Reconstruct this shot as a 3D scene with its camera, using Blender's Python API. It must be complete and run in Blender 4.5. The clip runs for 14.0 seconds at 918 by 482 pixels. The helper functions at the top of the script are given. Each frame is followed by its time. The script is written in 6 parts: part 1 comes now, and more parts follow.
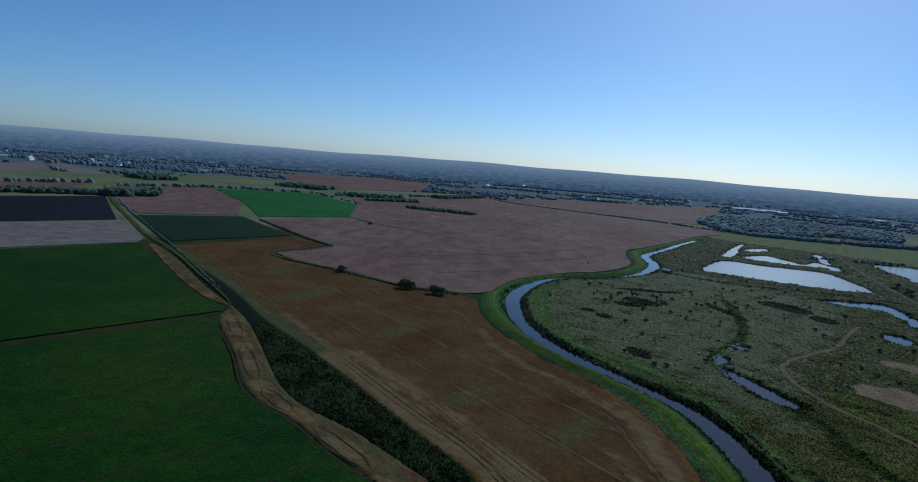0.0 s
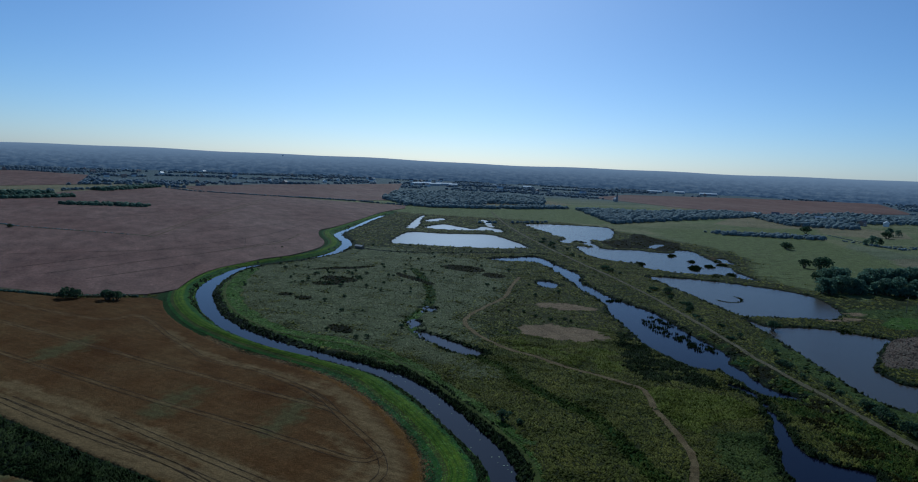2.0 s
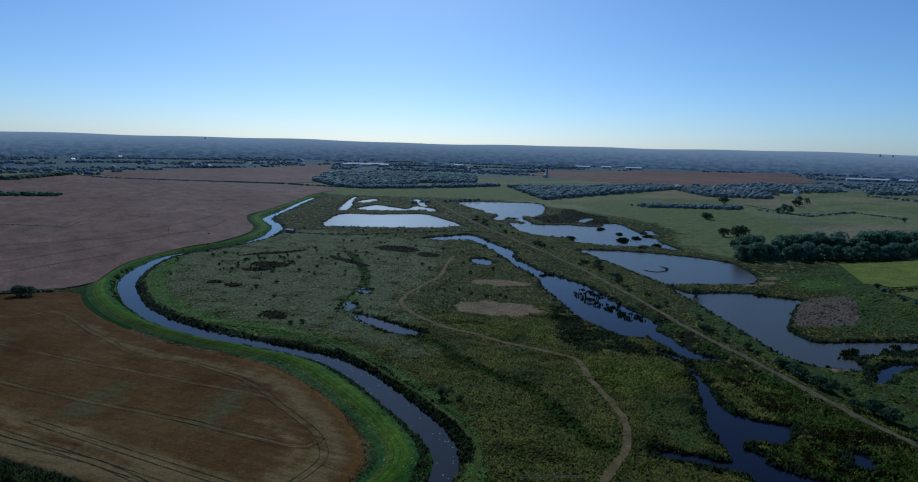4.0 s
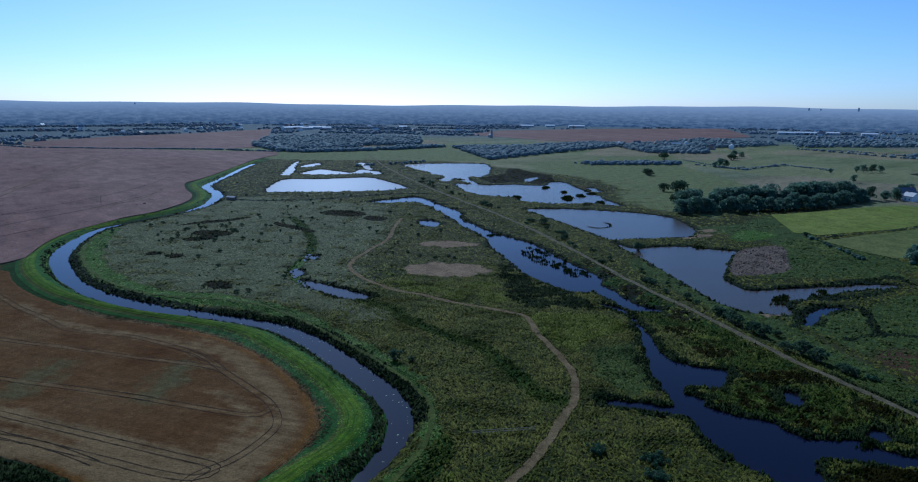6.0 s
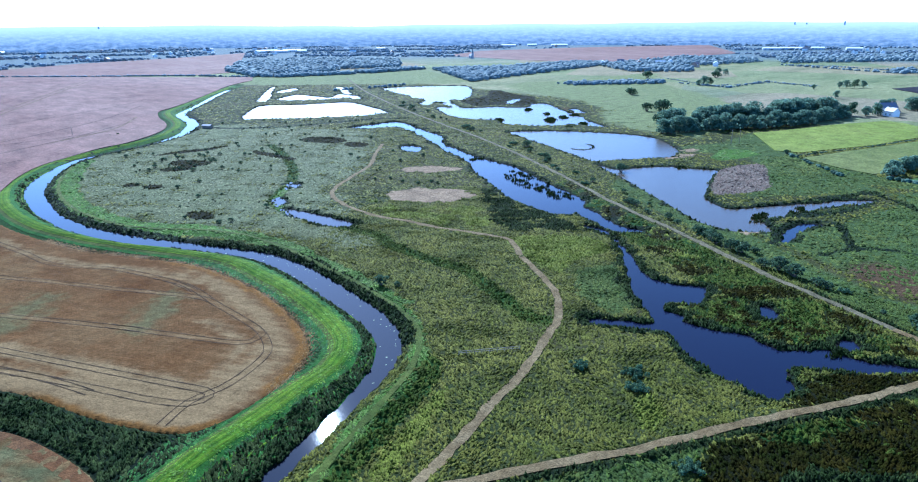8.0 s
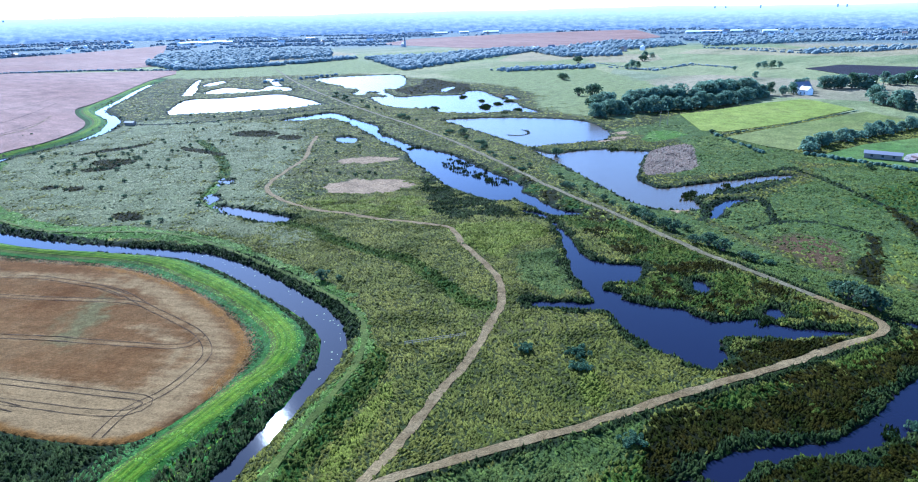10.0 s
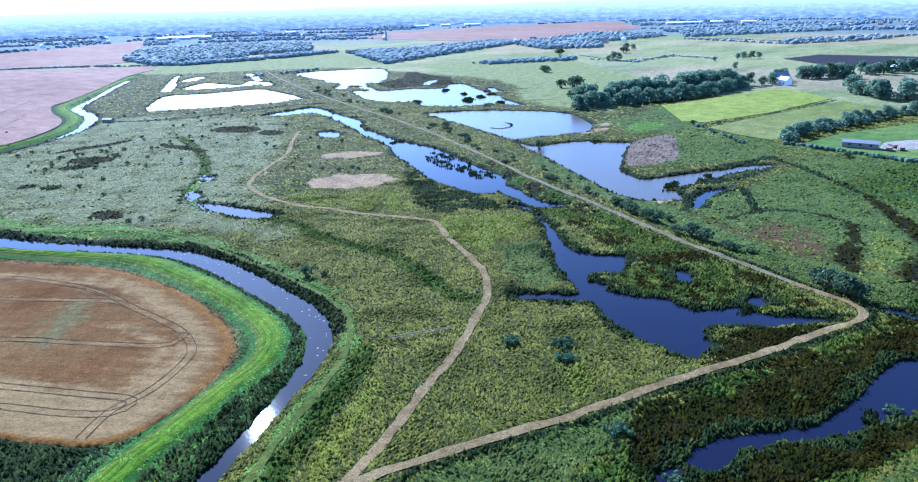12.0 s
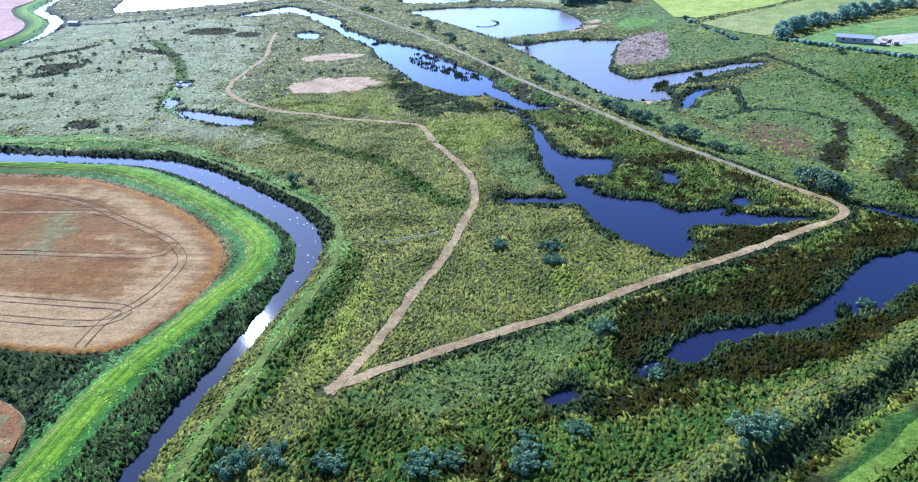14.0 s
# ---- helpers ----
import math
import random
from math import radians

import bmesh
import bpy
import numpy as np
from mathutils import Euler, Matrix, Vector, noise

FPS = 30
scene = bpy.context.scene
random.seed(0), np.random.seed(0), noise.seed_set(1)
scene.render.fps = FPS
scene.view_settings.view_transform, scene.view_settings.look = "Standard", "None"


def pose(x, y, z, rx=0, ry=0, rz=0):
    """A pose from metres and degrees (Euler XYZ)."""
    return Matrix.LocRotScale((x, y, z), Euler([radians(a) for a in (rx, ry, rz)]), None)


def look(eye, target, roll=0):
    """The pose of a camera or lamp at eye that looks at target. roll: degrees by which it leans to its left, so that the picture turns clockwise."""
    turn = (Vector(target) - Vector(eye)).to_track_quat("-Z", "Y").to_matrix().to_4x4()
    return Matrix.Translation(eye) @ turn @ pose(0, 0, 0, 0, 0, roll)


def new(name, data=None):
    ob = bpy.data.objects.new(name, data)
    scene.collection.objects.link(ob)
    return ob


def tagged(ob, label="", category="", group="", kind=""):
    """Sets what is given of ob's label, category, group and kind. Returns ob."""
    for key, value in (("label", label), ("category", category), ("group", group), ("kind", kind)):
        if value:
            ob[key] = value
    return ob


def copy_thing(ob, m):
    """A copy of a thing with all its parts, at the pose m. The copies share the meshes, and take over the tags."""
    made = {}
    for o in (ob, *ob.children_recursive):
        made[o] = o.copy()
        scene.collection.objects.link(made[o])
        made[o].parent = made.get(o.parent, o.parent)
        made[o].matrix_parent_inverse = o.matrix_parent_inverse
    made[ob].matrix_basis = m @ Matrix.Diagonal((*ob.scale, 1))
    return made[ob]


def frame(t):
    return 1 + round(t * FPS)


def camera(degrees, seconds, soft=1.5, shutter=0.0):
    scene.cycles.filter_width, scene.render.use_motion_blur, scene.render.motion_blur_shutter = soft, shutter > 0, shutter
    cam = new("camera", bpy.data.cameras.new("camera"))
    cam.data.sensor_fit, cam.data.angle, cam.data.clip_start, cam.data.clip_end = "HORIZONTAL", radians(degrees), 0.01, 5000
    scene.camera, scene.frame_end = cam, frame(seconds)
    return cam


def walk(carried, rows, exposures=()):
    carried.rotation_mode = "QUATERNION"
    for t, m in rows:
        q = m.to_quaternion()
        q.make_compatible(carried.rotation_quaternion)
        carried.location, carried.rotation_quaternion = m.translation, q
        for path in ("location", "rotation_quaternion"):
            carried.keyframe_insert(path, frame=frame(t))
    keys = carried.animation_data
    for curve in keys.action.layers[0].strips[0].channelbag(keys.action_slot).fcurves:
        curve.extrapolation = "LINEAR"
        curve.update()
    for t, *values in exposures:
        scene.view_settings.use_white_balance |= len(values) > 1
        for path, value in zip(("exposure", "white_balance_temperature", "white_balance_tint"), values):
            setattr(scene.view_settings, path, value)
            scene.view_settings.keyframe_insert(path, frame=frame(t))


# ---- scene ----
cam = camera(71.62, 14.0, soft=1.05)
PATH = [
    (0.0, pose(0, 0, 70, 82.80, -4.58, 0.28)),
    (0.5, pose(0, 0, 70, 82.82, -4.08, -4.91)),
    (1.0, pose(0, 0, 70, 82.92, -3.50, -13.40)),
    (1.5, pose(0, 0, 70, 82.86, -3.04, -18.68)),
    (2.0, pose(0, 0, 70, 82.88, -2.57, -27.35)),
    (2.5, pose(0, 0, 70, 82.66, -2.18, -29.68)),
    (3.0, pose(0, 0, 70, 82.35, -1.93, -30.39)),
    (5.5, pose(0, 0, 70, 79.34, -0.69, -37.99)),
    (6.0, pose(0, 0, 70, 77.88, -0.51, -38.48)),
    (6.5, pose(0, 0, 70, 73.08, -0.22, -38.94)),
    (7.0, pose(0, 0, 70, 71.63, 0.00, -39.42)),
    (7.5, pose(0, 0, 70, 71.38, 0.13, -39.81)),
    (8.0, pose(0, 0, 70, 71.13, 0.34, -40.25)),
    (8.5, pose(0, 0, 70, 70.90, 0.47, -40.91)),
    (9.0, pose(0, 0, 70, 70.66, 0.59, -43.26)),
    (11.5, pose(0, 0, 70, 69.62, 1.26, -47.29)),
    (12.0, pose(0, 0, 70, 69.45, 1.39, -47.71)),
    (12.5, pose(0, 0, 70, 69.26, 1.51, -48.10)),
    (13.0, pose(0, 0, 70, 68.94, 1.60, -48.49)),
    (13.5, pose(0, 0, 70, 65.26, 1.70, -48.79)),
    (14.0, pose(0, 0, 70, 60.88, 1.82, -49.14)),
]
EXPOSURES = [
    (0.0, -0.6, 4850, 1), (3.0, -0.65, 4800, 0), (5.5, -0.27, 4650, 6), (6.0, -0.15, 4500, 8), (6.5, 0.22, 4250, 2),
    (7.0, 1.32, 4480, 4), (7.5, 1.6, 4450, 6), (8.0, 1.83, 4470, 8), (8.5, 2.02, 4490, 9), (9.0, 2.03, 4510, 10), (11.5, 2.2, 4570, 12), (12.5, 2.2, 4570, 13), (13.5, 2.3, 4620, 15), (14.0, 2.6, 4760, 18),
]
walk(cam, PATH, EXPOSURES)

# ---- sky and sun ----
SUN_AZ, SUN_EL = 26.5, 34.5
world = bpy.data.worlds.new("world")
scene.world = world
world.use_nodes = True
sky = world.node_tree.nodes.new("ShaderNodeTexSky")
sky.sky_type = "NISHITA"
sky.sun_disc = False
sky.sun_elevation = radians(SUN_EL)
sky.sun_rotation = radians(SUN_AZ)
sky.air_density, sky.dust_density, sky.ozone_density = 0.88, 1.5, 4.0
sky.altitude = 1300
world.node_tree.links.new(sky.outputs[0], world.node_tree.nodes["Background"].inputs[0])
world.node_tree.nodes["Background"].inputs[1].default_value = 0.1
lamp = bpy.data.lights.new("sun", "SUN")
lamp.energy, lamp.angle, lamp.color = 4.5, radians(0.6), (1.0, 0.95, 0.86)
sun = new("sun", lamp)
a, e = radians(SUN_AZ), radians(SUN_EL)
sun.matrix_world = look((math.sin(a) * math.cos(e) * 900, math.cos(a) * math.cos(e) * 900, math.sin(e) * 900), (0, 0, 0))

# ---- materials ----
def node(nt, kind, **values):
    n = nt.nodes.new(kind)
    for key, value in values.items():
        n.inputs[key].default_value = value
    return n


def noise_node(nt, coord, scale, detail=4.0, rough=0.6, stretch=None):
    n = node(nt, "ShaderNodeTexNoise", Scale=scale, Detail=detail, Roughness=rough)
    if stretch:
        mp = node(nt, "ShaderNodeMapping", Scale=stretch)
        nt.links.new(coord, mp.inputs["Vector"])
        coord = mp.outputs[0]
    nt.links.new(coord, n.inputs["Vector"])
    return n.outputs["Fac"]


def ramp(nt, fac, stops):
    r = nt.nodes.new("ShaderNodeValToRGB")
    while len(r.color_ramp.elements) < len(stops):
        r.color_ramp.elements.new(0.5)
    for el, (p, c) in zip(r.color_ramp.elements, stops):
        el.position = p
        el.color = (*c, 1.0) if len(c) == 3 else c
    nt.links.new(fac, r.inputs[0])
    return r.outputs[0]


def mix(nt, fac, a, b, blend="MIX"):
    m = nt.nodes.new("ShaderNodeMix")
    m.data_type, m.blend_type = "RGBA", blend
    for src, slot in ((fac, 0), (a, 6), (b, 7)):
        if hasattr(src, "is_linked"):
            nt.links.new(src, m.inputs[slot])
        else:
            m.inputs[slot].default_value = src if slot == 0 else (*src, 1.0)
    return m.outputs[2]


def grey(v):
    return (v, v, v)


def start(name):
    m = bpy.data.materials.new(name)
    m.use_nodes = True
    nt = m.node_tree
    return m, nt, nt.nodes["Principled BSDF"]


def bump(nt, bsdf, height, strength, distance):
    b = node(nt, "ShaderNodeBump", Strength=strength, Distance=distance)
    nt.links.new(height, b.inputs["Height"])
    nt.links.new(b.outputs[0], bsdf.inputs["Normal"])


def dim(c, k=0.6):
    return tuple(v * k for v in c)


def surface(name, low, high, big=0.03, mid=0.3, fine=2.0, rough=0.9, relief=0.3, stretch=None, spec=0.03, tone=0.29):
    """Two colours mixed by coarse patches, with middle and fine grain over them."""
    m, nt, bsdf = start(name)
    geo = nt.nodes.new("ShaderNodeNewGeometry").outputs["Position"]
    n1 = noise_node(nt, geo, big, 5.0, 0.62, stretch)
    n2 = noise_node(nt, geo, mid, 4.0, 0.65, stretch)
    n3 = noise_node(nt, geo, fine, 3.0, 0.7)
    base = ramp(nt, n1, [(0.36, dim(low, tone)), (0.64, dim(high, tone))])
    base = mix(nt, 0.75, base, ramp(nt, n2, [(0.3, grey(0.55)), (0.7, grey(1.35))]), "MULTIPLY")
    base = mix(nt, 0.7, base, ramp(nt, n3, [(0.3, grey(0.5)), (0.7, grey(1.4))]), "MULTIPLY")
    nt.links.new(base, bsdf.inputs["Base Color"])
    bsdf.inputs["Roughness"].default_value = rough
    bsdf.inputs["Specular IOR Level"].default_value = spec
    if relief:
        bump(nt, bsdf, n3, 0.8, relief)
    return m


def foliage(name, low, high, through_light=0.35, scale=0.12, grain=1.0, tone=0.37, sheen=0.08):
    """Leaves and blades: coarse patches, each blade a little different, some light let through."""
    m, nt, bsdf = start(name)
    g = nt.nodes.new("ShaderNodeNewGeometry")
    base = ramp(nt, noise_node(nt, g.outputs["Position"], scale, 4.0, 0.65), [(0.32, dim(low, tone)), (0.68, dim(high, tone))])
    base = mix(nt, 0.8, base, ramp(nt, g.outputs["Random Per Island"], [(0.0, grey(1 - 0.5 * grain)), (1.0, grey(1 + 0.4 * grain))]), "MULTIPLY")
    clump = noise_node(nt, g.outputs["Position"], 0.4, 4.0, 0.65)
    base = mix(nt, 0.85, base, ramp(nt, clump, [(0.34, grey(1 - 0.5 * grain)), (0.66, grey(1 + 0.4 * grain))]), "MULTIPLY")
    fine = noise_node(nt, g.outputs["Position"], 3.5, 3.0, 0.7)
    base = mix(nt, 0.85, base, ramp(nt, fine, [(0.32, grey(1 - 0.6 * grain)), (0.68, grey(1 + 0.5 * grain))]), "MULTIPLY")
    nt.links.new(base, bsdf.inputs["Base Color"])
    bump(nt, bsdf, fine, 1.0, 0.25)
    bsdf.inputs["Roughness"].default_value = 0.8
    bsdf.inputs["Specular IOR Level"].default_value = sheen
    tr = nt.nodes.new("ShaderNodeBsdfTranslucent")
    nt.links.new(base, tr.inputs["Color"])
    sh = node(nt, "ShaderNodeMixShader", Fac=through_light)
    nt.links.new(bsdf.outputs[0], sh.inputs[1])
    nt.links.new(tr.outputs[0], sh.inputs[2])
    nt.links.new(sh.outputs[0], nt.nodes["Material Output"].inputs["Surface"])
    return m


def plain(name, color, rough=0.7, metal=0.0, grain=6.0):
    m, nt, bsdf = start(name)
    geo = nt.nodes.new("ShaderNodeNewGeometry").outputs["Position"]
    base = mix(nt, 0.5, color, ramp(nt, noise_node(nt, geo, grain), [(0.3, grey(0.7)), (0.7, grey(1.2))]), "MULTIPLY")
    nt.links.new(base, bsdf.inputs["Base Color"])
    bsdf.inputs["Roughness"].default_value = rough
    bsdf.inputs["Metallic"].default_value = metal
    return m


def water_material(name, ripple, roughness, gleam=0.27, base_tint=(0.011, 0.010, 0.018)):
    m, nt, bsdf = start(name)
    geo = nt.nodes.new("ShaderNodeNewGeometry").outputs["Position"]
    # Base colour also carries some of the sky's reflected tone.
    bsdf.inputs["Base Color"].default_value = (*base_tint, 1)
    bsdf.inputs["Roughness"].default_value = roughness
    bsdf.inputs["IOR"].default_value = 1.33
    bsdf.inputs["Specular IOR Level"].default_value = gleam * 0.75
    calm = noise_node(nt, geo, 0.05, 3.0, 0.5)
    fine = noise_node(nt, geo, 1.3, 4.0, 0.6, (1.0, 0.7, 1.0))
    m2 = nt.nodes.new("ShaderNodeMath")
    m2.operation = "MULTIPLY"
    nt.links.new(calm, m2.inputs[0])
    nt.links.new(fine, m2.inputs[1])
    bump(nt, bsdf, m2.outputs[0], 1.0, ripple)
    return m


def ground_material():
    m, nt, bsdf = start("marsh_ground")
    geo = nt.nodes.new("ShaderNodeNewGeometry").outputs["Position"]
    big = noise_node(nt, geo, 0.018, 5.0, 0.6)
    mid = noise_node(nt, geo, 0.16, 5.0, 0.65)
    fine = noise_node(nt, geo, 1.1, 4.0, 0.7)
    edge = noise_node(nt, geo, 0.35, 4.0, 0.7)
    # Marsh colour kept dark, standing in for shade in gaps between tufts.
    base = ramp(nt, big, [(0.34, (0.034, 0.046, 0.013)), (0.5, (0.056, 0.062, 0.018)), (0.66, (0.082, 0.076, 0.026))])
    # patchwork of far pasture and stubble
    cells = node(nt, "ShaderNodeTexVoronoi", Scale=0.0042)
    cells.inputs["Randomness"].default_value = 0.75
    nt.links.new(geo, cells.inputs["Vector"])
    sep = nt.nodes.new("ShaderNodeSeparateColor")
    nt.links.new(cells.outputs["Color"], sep.inputs[0])
    fields = ramp(nt, sep.outputs[0], [(0.0, (0.205, 0.230, 0.100)), (0.45, (0.245, 0.255, 0.115)), (0.6, (0.280, 0.265, 0.130)), (0.85, (0.310, 0.240, 0.150)), (1.0, (0.200, 0.245, 0.130))])

    def mask(name, soft=0.5):
        at = nt.nodes.new("ShaderNodeAttribute")
        at.attribute_name = name
        ad = nt.nodes.new("ShaderNodeMath")
        ad.operation = "MULTIPLY_ADD"
        nt.links.new(edge, ad.inputs[0])
        ad.inputs[1].default_value = soft
        ad.inputs[2].default_value = -soft / 2
        su = nt.nodes.new("ShaderNodeMath")
        su.operation = "ADD"
        nt.links.new(at.outputs["Fac"], su.inputs[0])
        nt.links.new(ad.outputs[0], su.inputs[1])
        mr = nt.nodes.new("ShaderNodeMapRange")
        mr.interpolation_type = "SMOOTHSTEP"
        mr.inputs["From Min"].default_value, mr.inputs["From Max"].default_value = 0.25, 0.75
        nt.links.new(su.outputs[0], mr.inputs["Value"])
        return mr.outputs[0]

    streak = noise_node(nt, geo, 0.02, 6.0, 0.65, (0.35, 1.0, 1.0))
    fields = mix(nt, 0.8, fields, ramp(nt, streak, [(0.34, (0.62, 0.74, 0.62)), (0.5, grey(1.12)), (0.66, (1.36, 1.30, 1.32))]), "MULTIPLY")
    base = mix(nt, mask("far", 0.1), base, fields)
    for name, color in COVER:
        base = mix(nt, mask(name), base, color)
    base = mix(nt, 0.8, base, ramp(nt, mid, [(0.3, grey(0.6)), (0.7, grey(1.3))]), "MULTIPLY")
    base = mix(nt, 0.8, base, ramp(nt, fine, [(0.3, grey(0.45)), (0.7, grey(1.45))]), "MULTIPLY")
    base = mix(nt, 1.0, base, grey(0.5), "MULTIPLY")
    nt.links.new(base, bsdf.inputs["Base Color"])
    bsdf.inputs["Roughness"].default_value = 0.95
    bsdf.inputs["Specular IOR Level"].default_value = 0.03
    bump(nt, bsdf, fine, 1.0, 0.6)
    return m


def wheat_material():
    """Ripe wheat with drilled rows, lodged straw, rusty margins and weeds."""
    m, nt, bsdf = start("ripe_wheat")
    geo = nt.nodes.new("ShaderNodeNewGeometry").outputs["Position"]
    turned = node(nt, "ShaderNodeMapping", Rotation=(0, 0, radians(-34)))
    nt.links.new(geo, turned.inputs["Vector"])
    big = noise_node(nt, geo, 0.035, 6.0, 0.65)
    rows = noise_node(nt, turned.outputs[0], 0.5, 5.0, 0.7, (1.0, 0.14, 1.0))
    mid = noise_node(nt, geo, 0.45, 5.0, 0.7)
    fine = noise_node(nt, geo, 2.2, 3.0, 0.7)
    base = ramp(nt, big, [(0.34, (0.060, 0.028, 0.009)), (0.5, (0.079, 0.042, 0.015)), (0.66, (0.093, 0.056, 0.022))])
    for name, color, soft in (("fringe", (0.062, 0.062, 0.026), 0.7), ("weeds", (0.072, 0.060, 0.024), 1.2), ("lodged", (0.128, 0.086, 0.038), 1.1), ("margin", (0.104, 0.052, 0.013), 0.7)):
        at = nt.nodes.new("ShaderNodeAttribute")
        at.attribute_name = name
        add = nt.nodes.new("ShaderNodeMath")
        add.operation = "MULTIPLY_ADD"
        nt.links.new(rows if name == "lodged" else mid, add.inputs[0])
        add.inputs[1].default_value = soft
        nt.links.new(at.outputs["Fac"], add.inputs[2])
        mr = nt.nodes.new("ShaderNodeMapRange")
        mr.interpolation_type = "SMOOTHSTEP"
        mr.inputs["From Min"].default_value, mr.inputs["From Max"].default_value = 0.1 + soft * 0.5, 0.9 + soft * 0.5
        nt.links.new(add.outputs[0], mr.inputs["Value"])
        base = mix(nt, mr.outputs[0], base, color)
    base = mix(nt, 0.75, base, ramp(nt, rows, [(0.3, grey(0.72)), (0.7, grey(1.25))]), "MULTIPLY")
    base = mix(nt, 0.75, base, ramp(nt, mid, [(0.3, grey(0.7)), (0.7, grey(1.25))]), "MULTIPLY")
    base = mix(nt, 0.7, base, ramp(nt, fine, [(0.3, grey(0.55)), (0.7, grey(1.35))]), "MULTIPLY")
    nt.links.new(base, bsdf.inputs["Base Color"])
    bsdf.inputs["Roughness"].default_value = 0.95
    bsdf.inputs["Specular IOR Level"].default_value = 0.012
    bump(nt, bsdf, fine, 0.8, 0.3)
    return m


# colours of the plant cover, painted one over the other by its spread; distant is a haze tint, pale is grass lightened
# for haze
COVER = [
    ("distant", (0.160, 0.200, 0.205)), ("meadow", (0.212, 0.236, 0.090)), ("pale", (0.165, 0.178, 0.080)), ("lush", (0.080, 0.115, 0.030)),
    ("green", (0.028, 0.066, 0.010)), ("yellow", (0.150, 0.170, 0.022)), ("rust", (0.100, 0.062, 0.030)),
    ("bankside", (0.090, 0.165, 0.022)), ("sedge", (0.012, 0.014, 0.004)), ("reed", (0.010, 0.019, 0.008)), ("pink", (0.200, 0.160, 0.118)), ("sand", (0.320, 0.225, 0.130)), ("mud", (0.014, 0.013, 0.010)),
]
GROUND = ground_material()
WATER = water_material("pond_water", 0.028, 0.13, 0.175, (0.005, 0.006, 0.016))
# Farther ponds: grey put into the base colour for hazy sky reflection.
GREYED_WATER = water_material("greyed_water", 0.028, 0.26, 0.30, (0.040, 0.030, 0.016))
SILVER_WATER = water_material("rippled_water", 0.05, 0.28, 0.30)
RIVER_WATER = water_material("river_water", 0.006, 0.03, 0.27, (0.008, 0.010, 0.017))
WHEAT = wheat_material()
# Far fields get a lighter tone than near ones, haze put into colour.
WHEAT_FAR = surface("far_wheat", (0.278, 0.152, 0.118), (0.362, 0.222, 0.174), 0.012, 0.08, 0.8, stretch=(1.0, 0.4, 1.0), tone=0.40)
MARGIN = surface("rusty_margin", (0.235, 0.105, 0.034), (0.280, 0.150, 0.060), 0.05, 0.4, 2.0)
SOIL = surface("bare_soil", (0.085, 0.060, 0.040), (0.130, 0.095, 0.065), 0.2, 0.8, 3.0)
RUT = surface("rutted_straw", (0.070, 0.045, 0.026), (0.170, 0.110, 0.062), 0.25, 0.8, 3.0, tone=0.34)
GREEN_CROP = surface("green_crop", (0.016, 0.110, 0.005), (0.090, 0.190, 0.008), 0.014, 0.25, 1.1, relief=0.9, tone=0.24)
BRIGHT_CROP = surface("bright_grass", (0.035, 0.190, 0.030), (0.060, 0.230, 0.040), 0.01, 0.1, 0.8, tone=0.40)
DARK_CROP = surface("dark_crop", (0.016, 0.045, 0.014), (0.026, 0.065, 0.020), 0.02, 0.1, 0.8, tone=0.40)
PLOUGHED = surface("ploughed_soil", (0.022, 0.020, 0.030), (0.034, 0.030, 0.040), 0.01, 0.1, 0.8, tone=0.40)
PALE_STUBBLE = surface("pale_stubble", (0.330, 0.270, 0.240), (0.400, 0.330, 0.290), 0.01, 0.1, 0.8, tone=0.40)
LIME_FIELD = surface("lime_meadow", (0.240, 0.296, 0.042), (0.305, 0.345, 0.062), 0.015, 0.1, 0.8, tone=0.40)
PASTURE = surface("pasture", (0.180, 0.218, 0.050), (0.245, 0.258, 0.076), 0.015, 0.1, 0.8, tone=0.40)
PADDOCK = surface("paddock_grass", (0.115, 0.200, 0.042), (0.185, 0.245, 0.062), 0.02, 0.15, 0.8, tone=0.40)
TRACK = surface("trodden_track", (0.300, 0.205, 0.088), (0.480, 0.350, 0.168), 0.15, 0.8, 3.0)
DYKE_TRACK = surface("dry_dyke_track", (0.250, 0.215, 0.115), (0.370, 0.310, 0.180), 0.1, 0.8, 3.0)
GRASS_TRACK = surface("grassy_track", (0.170, 0.165, 0.080), (0.250, 0.225, 0.125), 0.1, 0.8, 3.0)
LIME_BANK = surface("mown_bank", (0.150, 0.320, 0.012), (0.260, 0.400, 0.018), 0.05, 0.4, 2.0)
DARK_BANK = surface("rough_bank", (0.055, 0.180, 0.020), (0.095, 0.240, 0.030), 0.06, 0.4, 1.8)
PALE_BANK = surface("pale_bank_grass", (0.120, 0.165, 0.026), (0.200, 0.235, 0.045), 0.06, 0.4, 1.8)
PALE_WHEAT = surface("pale_lodged_wheat", (0.235, 0.148, 0.070), (0.400, 0.290, 0.165), 0.09, 0.35, 2.0, stretch=(1.0, 0.5, 1.0))
SOUTH_GRASS = surface("pale_mown_strip", (0.130, 0.225, 0.022), (0.205, 0.280, 0.036), 0.05, 0.4, 2.0)
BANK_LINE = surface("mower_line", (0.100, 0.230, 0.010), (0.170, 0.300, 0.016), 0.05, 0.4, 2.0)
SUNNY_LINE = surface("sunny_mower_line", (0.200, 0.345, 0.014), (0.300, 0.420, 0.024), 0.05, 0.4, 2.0)
